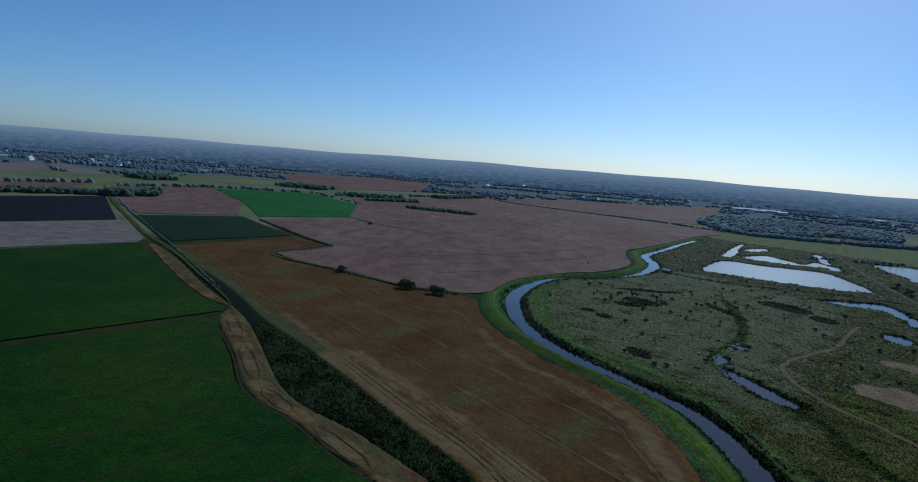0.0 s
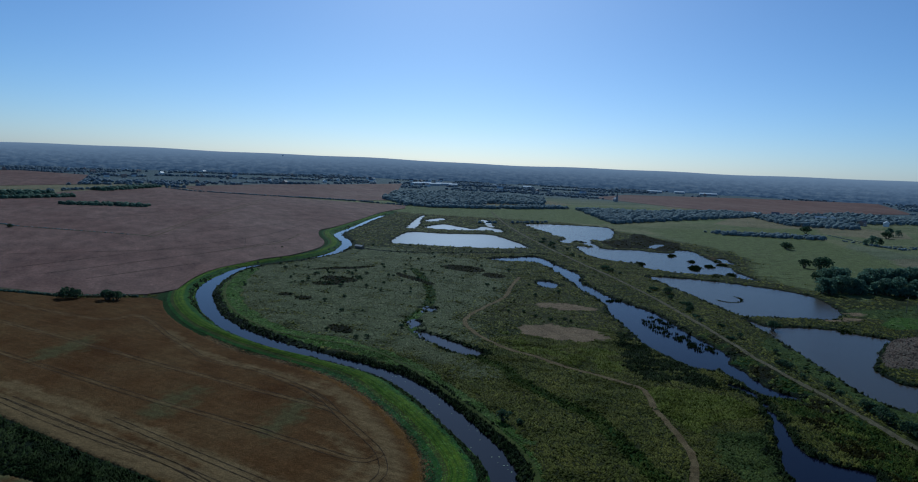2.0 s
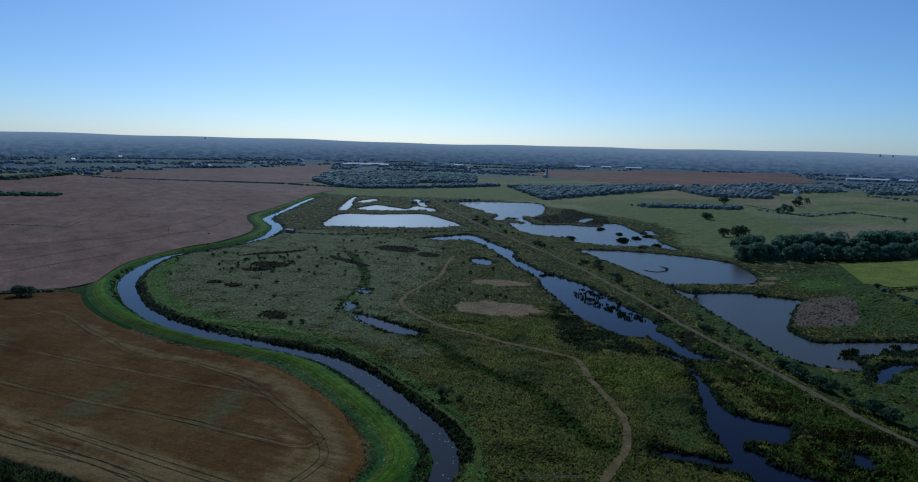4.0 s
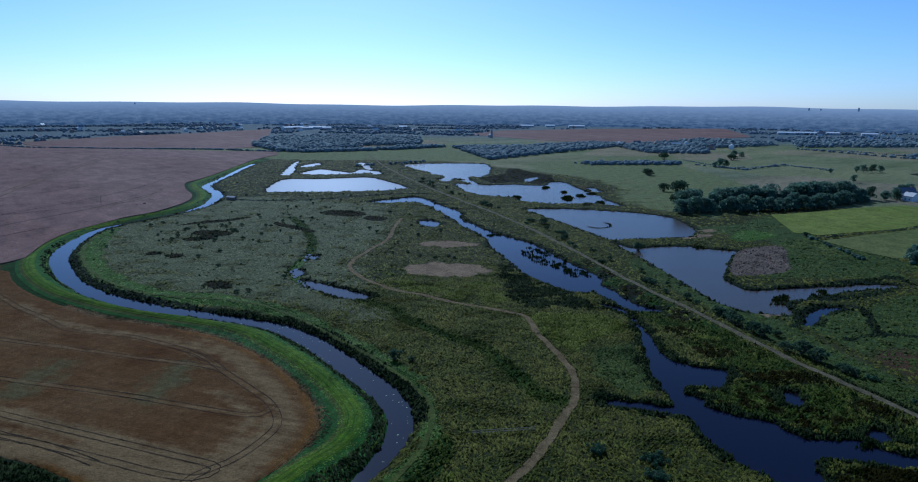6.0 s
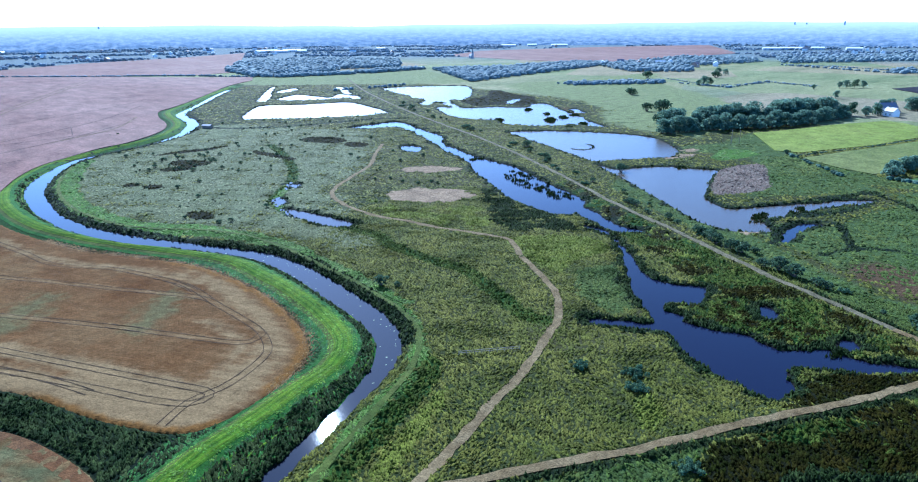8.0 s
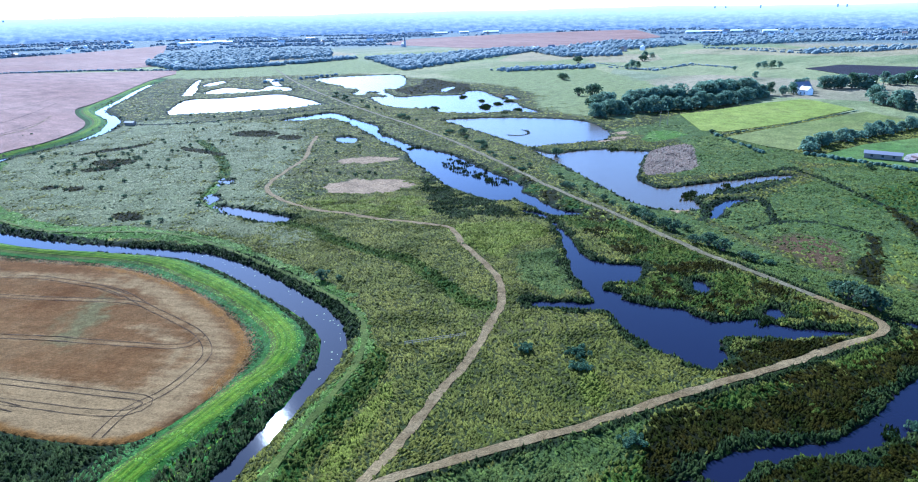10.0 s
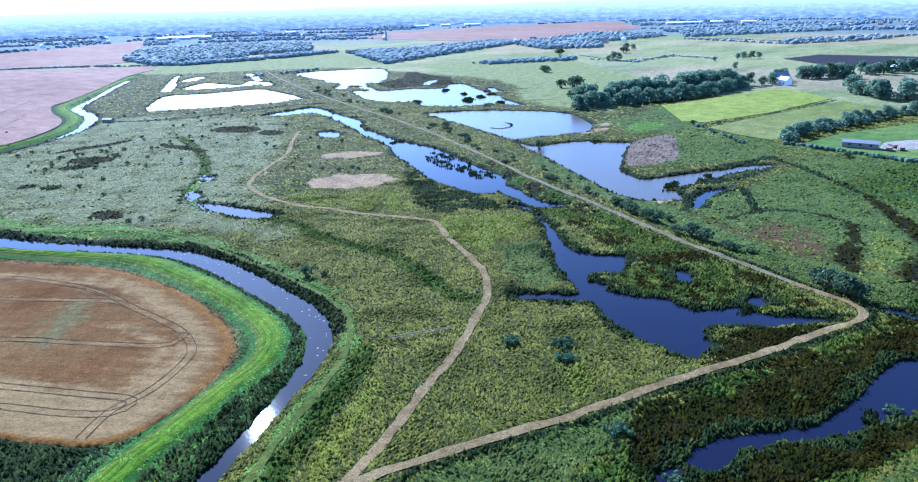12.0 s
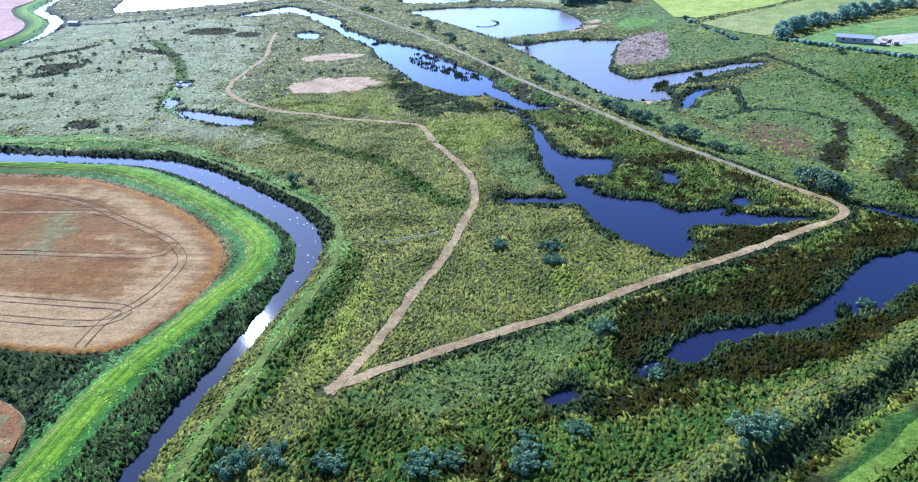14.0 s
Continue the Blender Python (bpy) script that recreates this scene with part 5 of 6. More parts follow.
# thick reed belts along the near river and ditch
for belt, n in ((REED_BELT, 26000), (REED_WEDGE[(REED_WEDGE[:, 1] < 260)], 26000)):
    x, y = scatter(n, max(belt[:, 0].min(), -75), belt[:, 0].max(), max(belt[:, 1].min(), 66), belt[:, 1].max())
    ok = inside(belt, x, y) & (farmland(x, y) > 0.5) & (shore(x, y) > 0.3) & (line_distance(BANK, x, y, 20)[0] > 4.2)
    x, y = x[ok], y[ok]
    cones("reed_belt", x, y, land(x, y), 0.3 + 0.3 * rng.random(len(x)), 0.35 + 0.45 * rng.random(len(x)) + 0.25 * wobble(x, y, 5.0, 1.1), REED, "thick blue-green reed belt beside the river", "reeds")
x, y = scatter(45000, -10, 75, 70, 200)
d = line_distance(BANK, x, y, 20)[0]
ok = (d < 9) & (farmland(x, y) > 0.4) & (shore(x, y) > 1)
x, y, d = x[ok], y[ok], d[ok]
cones("bank_tufts", x[d < 3.3], y[d < 3.3], land(x[d < 3.3], y[d < 3.3]) + 0.08, 0.16 + 0.16 * rng.random((d < 3.3).sum()), 0.06 + 0.06 * rng.random((d < 3.3).sum()), LIME_TUFT, "short bright tufts on the mown bank", "grass")
cones("bank_tufts_rough", x[d >= 3.3], y[d >= 3.3], land(x[d >= 3.3], y[d >= 3.3]) + 0.06, 0.2 + 0.2 * rng.random((d >= 3.3).sum()), 0.12 + 0.12 * rng.random((d >= 3.3).sum()), BANK_GREEN, "rough green tufts on the bank slope", "grass")
k = rng.integers(0, len(bank_edge), 5200)
off = rng.normal(size=5200) * 0.55
t = np.gradient(bank_edge[:, :2], axis=0)[k]
t /= np.hypot(t[:, 0], t[:, 1])[:, None]
x, y = bank_edge[k, 0] - t[:, 1] * off + rng.normal(size=5200), bank_edge[k, 1] + t[:, 0] * off + rng.normal(size=5200)
cones("wheat_edge", x, y, np.maximum(land(x, y), 0.1), 0.12 + 0.16 * rng.random(len(x)), 0.1 + 0.14 * rng.random(len(x)), DRY_EAR, "rusty ragged wheat along the field's edge", "crop")
# reed clumps standing in shallow water
px, py = [], []
for cx, cy, rx, ry, tn, n in ((214, 205, 7, 22, 22, 60), (206, 178, 5, 10, 20, 24), (234, 258, 8, 3, 0, 26), (403, 385, 9, 2, -40, 26), (341, 356, 9, 2, -45, 26), (371, 330, 14, 3, -40, 60), (390, 334, 9, 2, -40, 30), (408, 337, 7, 3, -40, 30), (374, 301, 8, 2, -35, 26), (358, 299, 9, 3, -40, 40), (379, 478, 6, 3, 60, 24), (420, 352, 6, 2, -40, 18), (395, 356, 7, 1.5, -40, 16), (296, 172, 8, 3, -30, 18), (146, 42, 3, 1.5, 0, 8), (118, 11, 3, 1, -20, 10), (236, 103, 8, 3, -15, 26), (254, 97, 10, 2, -15, 20)):
    t, r = rng.random(n) * 6.283, np.sqrt(rng.random(n))
    c_, s_ = math.cos(radians(tn)), math.sin(radians(tn))
    u, v = rx * r * np.cos(t), ry * r * np.sin(t)
    px.append(cx + u * c_ + v * s_)
    py.append(cy - u * s_ + v * c_)
for t in np.linspace(3.3, 6.6, 26):
    px.append(np.array([302 + 9 * math.cos(t) + 3 * math.sin(t)])), py.append(np.array([244 + 9 * math.sin(t)]))
px, py = np.concatenate(px), np.concatenate(py)
blades("reed_clumps", px, py, np.full(len(px), WATER_Z), (0.7 + 0.7 * rng.random(len(px))) * np.where(py > 270, 2.0, 1.0), np.where(np.hypot(px - 302, py - 244) < 16, 0.6, 1.3), 14, 0.25, 0.3, REED, "dark reed clumps standing in shallow water", "reeds")


def part(name, me, mat, parent, label=""):
    if not me.materials:
        me.materials.append(mat)
    ob = new(name, me)
    ob.parent = parent
    if label:
        tagged(ob, label)
    return ob


def bm_mesh(bm, name):
    me = bpy.data.meshes.new(name)
    bm.to_mesh(me)
    bm.free()
    return me


def tube(bm, a, b, r0, r1, n=6):
    a, b = Vector(a), Vector(b)
    q = (b - a).to_track_quat("Z", "Y")
    ring = lambda c, r: [bm.verts.new(c + q @ Vector((r * math.cos(6.283 * i / n), r * math.sin(6.283 * i / n), 0))) for i in range(n)]
    lo, hi = ring(a, r0), ring(b, r1)
    for i in range(n):
        bm.faces.new((lo[i], lo[(i + 1) % n], hi[(i + 1) % n], hi[i]))
    bm.faces.new(hi)


def leaf_cloud(name, lobes, count, size, mat):
    """A crown: many small leaf clumps over the shells of uneven lobes, with gaps."""
    v, total = [], sum(l[3] ** 2 for l in lobes)
    for cx, cy, cz, r, flat in lobes:
        n = int(count * r * r / total)
        d = rng.normal(size=(n, 3))
        d /= np.linalg.norm(d, axis=1)[:, None]
        d[:, 2] = np.where(d[:, 2] < -0.5, -d[:, 2], d[:, 2])
        c = np.array([cx, cy, cz]) + d * r * (0.72 + 0.34 * rng.random((n, 1))) * np.array([1, 1, flat])
        nrm = d + 0.7 * rng.normal(size=(n, 3))
        nrm /= np.linalg.norm(nrm, axis=1)[:, None]
        t1 = np.cross(nrm, rng.normal(size=(n, 3)))
        t1 /= np.linalg.norm(t1, axis=1)[:, None]
        t2 = np.cross(nrm, t1)
        s = size * (0.6 + 0.8 * rng.random((n, 1)))
        v.append(np.stack([c - t1 * s, c - t2 * s * 0.8, c + t1 * s, c + t2 * s * 0.8], 1))
    v = np.concatenate(v).reshape(-1, 3)
    return raw_mesh(name, v, np.arange(len(v)), np.full(len(v) // 4, 4), mat)


def make_tree(height, wide, seed, label, mat=GROVE_LEAF, count=900):
    r = random.Random(seed)
    tree = tagged(new("tree"), label, "tree")
    bm = bmesh.new()
    fork = height * 0.26
    tube(bm, (0, 0, -0.3), (0.1, 0.05, fork), 0.035 * height, 0.024 * height, 7)
    lobes = [(0, 0, height * 0.68, height * 0.26 * wide, 0.95)]
    for i in range(7):
        a = i * 0.9 + r.random()
        d = height * wide * r.uniform(0.14, 0.27)
        top = (d * math.cos(a), d * math.sin(a), height * (0.22, 0.40, 0.55, 0.66, 0.26, 0.74, 0.5)[i])
        tube(bm, (0.1, 0.05, fork * 0.8), top, 0.013 * height, 0.004 * height, 5)
        lobes.append((*top, height * wide * r.uniform(0.17, 0.24), r.uniform(0.75, 1.0)))
    part("trunk", bm_mesh(bm, "trunk"), BARK, tree)
    part("crown", leaf_cloud("crown", lobes, count, height * 0.043, mat), mat, tree)
    return tree


def make_bush(height, wide, seed, label, mat=LEAF, count=260, lumps=5):
    r = random.Random(seed)
    bush = tagged(new("bush"), label, "bush")
    bm = bmesh.new()
    lobes = [(0, 0, height * 0.45, height * 0.5, 0.9)]
    for i in range(lumps):
        a = i * 1.26 + r.random()
        d = wide * r.uniform(0.12, 0.45)
        top = (d * math.cos(a), d * math.sin(a), height * r.uniform(0.3, 0.55))
        tube(bm, (0, 0, -0.3), top, 0.05 * height, 0.015 * height, 5)
        lobes.append((*top, height * r.uniform(0.28, 0.42), 0.85))
    part("stem", bm_mesh(bm, "stem"), BARK, bush)
    part("foliage", leaf_cloud("foliage", lobes, count, height * 0.09 if count < 1000 else 0.15, mat), mat, bush)
    return bush


def plant(kinds, spots, group):
    """Set copies of the given plants at (x, y, size)."""
    heights = land(np.array([p[0] for p in spots], float), np.array([p[1] for p in spots], float))
    for i, (x, y, s) in enumerate(spots):
        z = float(heights[i])
        m = pose(x, y, max(z, WATER_Z), 0, 0, (i * 137) % 360) @ Matrix.Diagonal((s * random.uniform(0.9, 1.15), s * random.uniform(0.9, 1.15), s, 1))
        ob = kinds[i % len(kinds)]
        if not ob.get("set"):
            ob.matrix_basis = m
            ob["set"] = 1
            tagged(ob, group=group)
        else:
            keep = ob.scale.copy()
            ob.scale = (1, 1, 1)
            c = copy_thing(ob, m)
            ob.scale = keep
            tagged(c, group=group)


def along(points, n, jitter, s0, s1, seed):
    r = random.Random(seed)
    line = spline(points, step=1.0)
    out = []
    for i in range(n):
        p = line[min(len(line) - 1, int((i + r.random()) / n * len(line)))]
        out.append((p[0] + r.uniform(-jitter, jitter), p[1] + r.uniform(-jitter, jitter), r.uniform(s0, s1)))
    return out


trees = [make_tree(10, 1.0, 1, "full round broadleaf tree in dark summer leaf"), make_tree(10, 0.85, 2, "tall narrow broadleaf tree in dark leaf"),
         make_tree(10, 1.2, 3, "wide spreading broadleaf tree in dark leaf"), make_tree(10, 1.05, 4, "uneven broadleaf tree in grey-green leaf", WILLOW)]
plant(trees[:3], along([(404, 246), (440, 230), (480, 216), (546, 200)], 62, 7, 1.0, 1.65, 1) + along([(380, 237), (402, 228), (436, 210), (470, 199), (500, 192), (545, 188)], 46, 3, 0.7, 1.15, 31), "tree belt above the lime meadow")
plant(trees, along([(546, 196), (572, 176), (606, 176)], 12, 6, 0.7, 1.1, 2), "trees round the farmhouse")
plant(trees, along([(628, 164), (641, 148), (650, 134)], 12, 5, 0.9, 1.4, 3), "trees past the farmhouse")
plant(trees, along([(690, 128), (720, 104), (760, 80)], 16, 8, 0.9, 1.4, 4), "trees past the farmhouse")
plant(trees[:3], along([(548, 106), (540, 92), (532, 74), (545, 50), (560, 20)], 22, 9, 1.0, 1.5, 5), "grove beside the pale meadow")
plant(trees[:3], along([(347, 96), (368, 93), (392, 87), (414, 80), (448, 70), (470, 58)], 18, 2.5, 0.55, 0.85, 6), "hedge trees between meadow and paddock")
plant(trees, [(676, 241, 0.8), (785, 278, 0.8), (793, 274, 0.9), (801, 268, 0.95), (809, 262, 0.8), (752, 292, 0.6), (713, 399, 1.1), (722, 396, 0.9), (706, 402, 0.7), (860, 462, 1.2), (868, 455, 0.9)],
      "lone trees in the pasture")
bushes = [make_bush(3, 3.4, 1, "round dark green bush in rough grass"), make_bush(3, 3.8, 2, "ragged dark green bush in rough grass"), make_bush(3, 3.0, 3, "low dark hawthorn bush in rough grass")]
grove_bushes = [make_bush(3, 3.6, 7, "leafy undergrowth at a wood's edge", GROVE_LEAF), make_bush(3, 4.0, 8, "spreading leafy undergrowth below trees", GROVE_LEAF)]
willows = [make_bush(1.9, 7.0, 4, "silvery blue-green willow bush in sedge", WILLOW, 1900, 18), make_bush(1.7, 6.4, 5, "pale grey-green willow scrub in sedge", WILLOW, 1900, 18)]
plant(bushes, [(263.7, 186.9, 1.5), (274.7, 262.6, 1.4), (258.2, 231.5, 1.2), (90.0, 141.1, 1.15), (93.5, 138, 0.5), (200.3, 107.7, 1.2), (196.7, 101.0, 1.3), (193.5, 97.7, 1.3), (192, 91.4, 1.35), (191.5, 87.5, 1.1),
               (183, 77, 1.1), (185, 73, 1.6), (184, 68, 1.5), (181.5, 60.5, 1.0), (181.5, 58, 0.9), (168, 27, 1.9), (170.5, 31, 1.8), (168, 23.5, 1.4), (173, 34.5, 1.3), (375, 139, 0.8), (328, 62, 0.9), (367, 151, 0.9), (474, 299, 3.6), (480, 306, 3.0), (466, 309, 2.6), (424, 262, 2.8), (416, 266, 2.4), (436, 262, 2.6), (564, 394, 2.6), (572, 402, 2.0), (750, 500, 3.4), (821, 443, 3.2)], "bushes on the dyke")
plant(bushes, [(-65.5, 367.8, 1.5), (-25.7, 335.3, 1.9), (-22, 334, 1.6), (-9.4, 326.5, 1.8), (-5.5, 325, 1.5), (-85.9, 626.6, 1.3)], "bushes on the field boundary")
plant(grove_bushes, along([(376, 236), (402, 225), (436, 207), (470, 196), (500, 189), (545, 185)], 60, 3, 1.1, 2.2, 21), "undergrowth of the tree belt")
plant(grove_bushes, along([(347, 95), (368, 92), (392, 86), (414, 79), (448, 69), (470, 57)], 26, 2, 1.2, 1.9, 22), "hedge between meadow and paddock")
plant(grove_bushes, along([(626, 166), (642, 148), (652, 132)], 14, 5, 1.2, 2.0, 23) + along([(688, 130), (722, 104), (762, 78)], 20, 7, 1.2, 2.0, 24) + along([(550, 106), (540, 92), (532, 74), (545, 50), (560, 20)], 26, 8, 1.2, 2.2, 25), "undergrowth of the groves")
plant(willows, [(41.5, 46, 0.9), (45, 43.5, 0.7), (75.3, 13.6, 1.1), (79, 11.8, 0.8), (25.5, 66.6, 1.1), (30, 63.5, 0.8), (34, 56, 0.8), (84.5, 42.0, 0.8), (51.7, 35.2, 1.0), (55, 38, 0.6), (61, 33, 0.7), (80, 30, 0.6), (97.5, 75.5, 0.8), (104, 66, 0.9), (99, 62, 0.8), (122.5, 8.3, 0.55), (117, 10.6, 0.35)], "willow scrub in the sedge")
r = random.Random(5)
spots = []
x, y = scatter(420, 50, 240, 225, 480)
x[:140], y[:140] = 105 + 14 * rng.normal(size=140), 350 + 16 * rng.normal(size=140)
ok = np.nonzero((shore(x, y) > 3) & (np.abs(x - 0.5 * y + 30) < 120) & (line_distance(BANK, x, y, 20)[0] > 12))[0]
spots = [(x[i], y[i], r.uniform(0.3, 0.65)) for i in rng.permutation(ok)[:120]]
plant(bushes, spots, "small bushes on the marsh")
spots = []
i = rng.integers(len(near), len(PATH_DYKE), 300)
x, y = PATH_DYKE[i, 0] + rng.uniform(3, 14, 300), PATH_DYKE[i, 1] - rng.uniform(-4, 8, 300)
ok = np.nonzero((y < 500) & (line_distance(PATH_DYKE, x, y, 20)[0] > 3) & (shore(x, y) > 2))[0]
spots = [(x[k], y[k], r.uniform(0.35, 0.8) * (1 + y[k] / 900)) for k in ok[:45]]
plant(bushes + willows[:1], spots, "scrub on the dyke's flank")


# ---- woods and hedges far off ----
def canopy(name, x, y, size, label, mat=HAZED_LEAF, base=None, fineness=1):
    """Woodland as many uneven crowns in one object."""
    bm = bmesh.new()
    bmesh.ops.create_icosphere(bm, subdivisions=fineness, radius=1.0)
    tv = np.array([v.co[:] for v in bm.verts])
    tf = np.array([[v.index for v in f.verts] for f in bm.faces])
    bm.free()
    low = tv[:, 2] > -0.55
    n = len(x)
    jit = 1 + 0.2 * rng.normal(size=(n, len(tv), 1)).clip(-1.6, 1.6)
    z0 = np.zeros(n) if base is None else base
    v = tv[None] * jit * np.array([1.1, 1.1, 0.85]) * size[:, None, None] + np.stack([x, y, z0 + size * 0.6], 1)[:, None]
    f = tf[low[tf].all(1)]
    f = (f[None] + (np.arange(n) * len(tv))[:, None, None]).reshape(-1, 3)
    me = raw_mesh(name, v.reshape(-1, 3), f.ravel(), np.full(len(f), 3), mat, True)
    return tagged(new(name, me), label, "woodland", kind="stuff")


def fill(outline, n):
    p = np.array(outline, float)
    x, y = scatter(n * 4, p[:, 0].min(), p[:, 0].max(), p[:, 1].min(), p[:, 1].max())
    k = np.nonzero(inside(p, x, y))[0][:n]
    return x[k], y[k]


WOODS = [([(393, 1042), (375, 897), (491, 890), (560, 950), (640, 905), (768, 1095), (650, 1296), (495, 1232)], 520, 7.5), ([(385, 890), (405, 862), (520, 838), (500, 866)], 60, 5.5), ([(520, 866), (530, 840), (650, 850), (640, 880)], 60, 6),
         ([(649, 834), (545, 620), (649, 645), (800, 681), (971, 719), (960, 800), (760, 790)], 420, 6.5), ([(830, 580), (894, 520), (960, 560), (1000, 720), (900, 690)], 110, 7),
         ([(605, 530), (600, 500), (700, 440), (720, 460)], 50, 4.5), ([(1000, 720), (960, 600), (1200, 560), (1300, 640), (1250, 760)], 170, 7),
         ([(1180, 520), (1500, 330), (1680, 420), (1420, 640)], 220, 7), ([(-470, 660), (-395, 712), (-410, 735), (-490, 690)], 50, 6), ([(-640, 560), (-470, 655), (-480, 680), (-650, 600)], 60, 6),
         ([(-135, 940), (-60, 985), (-70, 1010), (-140, 965)], 40, 5), ([(-405, 735), (-385, 700), (-352, 742), (-372, 800)], 40, 8), ([(-560, 1060), (-500, 1010), (-470, 1060), (-530, 1120)], 34, 8), ([(-330, 1130), (-240, 1100), (-220, 1160), (-320, 1190)], 44, 7), ([(-70, 860), (20, 830), (24, 850), (-66, 884)], 34, 5), ([(-200, 1010), (-120, 1000), (-90, 1060), (-180, 1060)], 40, 6), ([(-30, 1120), (60, 1270), (40, 1290), (-50, 1150)], 44, 6), ([(1060, 300), (1250, 200), (1300, 240), (1120, 340)], 40, 6)]
for west in (True, False):
    wx, wy, ws = [], [], []
    for outline, n, size in WOODS:
        if (outline[0][0] < 100) == west:
            x, y = fill(outline, n * 4)
            wx.append(x), wy.append(y), ws.append(size * 0.6 * (0.5 + 0.7 * rng.random(len(x))))
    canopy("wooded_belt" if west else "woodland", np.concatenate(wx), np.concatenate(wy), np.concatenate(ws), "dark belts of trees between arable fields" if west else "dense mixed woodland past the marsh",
           GROVE_LEAF if west else HAZED_LEAF)
wx, wy, ws = [], [], []
HEDGES = [((60, 1245), (97, 1162), 60, 1.6), ((97, 1162), (194, 1075), 110, 1.6), ((194, 1075), (262, 1028), 80, 1.6), ((262, 1028), (320, 976), 70, 1.7), ((320, 976), (374, 890), 60, 1.8), ((714, 432), (702, 362), 30, 1.5), ((702, 362), (807, 368), 30, 1.5), ((807, 368), (774, 295), 24, 1.5), ((1135, 499), (1062, 311), 60, 2.5),
          ((1062, 311), (1156, 238), 40, 2.5), ((1156, 238), (1500, 150), 80, 2.5), ((340, 92), (337, 64), 30, 1.2), ((337, 64), (333, 40), 24, 1.2), ((333, 40), (345, -20), 40, 1.2), ((367, 144), (425, 127.5), 60, 0.4), ((425, 127.5), (508, 109), 70, 0.45), ((330, 108), (368, 152), 24, 1.0),
          ((-460, 845), (-375, 960), 40, 3.5), ((-375, 960), (-230, 1015), 40, 3.5), ((-230, 1015), (-130, 860), 20, 2.5), ((-200, 985), (50, 1290), 70, 3.0), ((-560, 780), (-500, 870), 30, 4),
          ((613, 526), (724, 501), 60, 1.0), ((764, 482), (709, 387), 60, 0.9), ((709, 387), (796, 357), 60, 0.9), ((796, 357), (794, 298), 40, 0.9), ((1145, 492), (1155, 424), 40, 1.4), ((1155, 424), (1112, 315), 60, 1.4), ((1112, 315), (1194, 297), 40, 1.4), ((1194, 297), (1193, 252), 30, 1.4), ((-290, 566), (-176, 398), 110, 0.9), ((-176, 398), (-112, 300), 70, 0.8), ((-360, 674), (-290, 566), 70, 1.0), ((455, 640), (350, 640), 16, 2.5), ((-185, 595), (-121, 502), 90, 0.9), ((-121, 502), (-90, 464), 40, 0.8), ((-90, 464), (-120, 415), 50, 0.8), ((-120, 415), (-102, 393), 30, 0.7), ((-102, 393), (-26, 339), 90, 0.7), ((-26, 339), (4, 330), 30, 0.7), ((-114, 680), (-82, 635), 50, 0.9), ((-82, 635), (1, 569), 80, 0.7), ((-212, 617), (-284, 567), 30, 0.8)]
for close in (True, False):
    wx, wy, ws = [], [], []
    for a, b, n, size in HEDGES:
        if (math.hypot(*a) < 640) != close:
            continue
        n *= 2 if close else 1
        t = rng.random(n)
        wx.append(a[0] + (b[0] - a[0]) * t + rng.normal(size=n) * size * 0.5)
        wy.append(a[1] + (b[1] - a[1]) * t + rng.normal(size=n) * size * 0.5)
        ws.append(size * (0.5 + 0.7 * rng.random(n)))
    canopy("hedgerow" if close else "far_hedgerows", np.concatenate(wx), np.concatenate(wy), np.concatenate(ws), "clipped dark hedges round the meadows" if close else "dark hedgerows between distant fields", GROVE_LEAF if close else HAZED_LEAF)
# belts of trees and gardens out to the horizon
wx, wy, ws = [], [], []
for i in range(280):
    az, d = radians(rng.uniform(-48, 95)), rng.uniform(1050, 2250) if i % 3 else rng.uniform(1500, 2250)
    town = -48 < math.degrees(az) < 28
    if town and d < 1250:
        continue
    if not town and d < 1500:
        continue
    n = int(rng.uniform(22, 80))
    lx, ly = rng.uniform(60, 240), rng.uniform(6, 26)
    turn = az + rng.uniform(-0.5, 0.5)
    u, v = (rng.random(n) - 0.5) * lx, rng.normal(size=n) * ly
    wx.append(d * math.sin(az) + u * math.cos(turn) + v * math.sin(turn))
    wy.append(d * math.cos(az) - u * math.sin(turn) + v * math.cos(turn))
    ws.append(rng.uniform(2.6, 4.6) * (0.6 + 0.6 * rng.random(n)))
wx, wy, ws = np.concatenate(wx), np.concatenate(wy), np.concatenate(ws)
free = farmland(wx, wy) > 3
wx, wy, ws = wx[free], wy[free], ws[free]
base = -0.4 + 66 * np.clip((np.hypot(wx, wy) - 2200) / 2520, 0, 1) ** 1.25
canopy("far_woods", wx, wy, ws, "belts of trees tinted for haze towards the horizon", HAZED_FAR_LEAF, base)


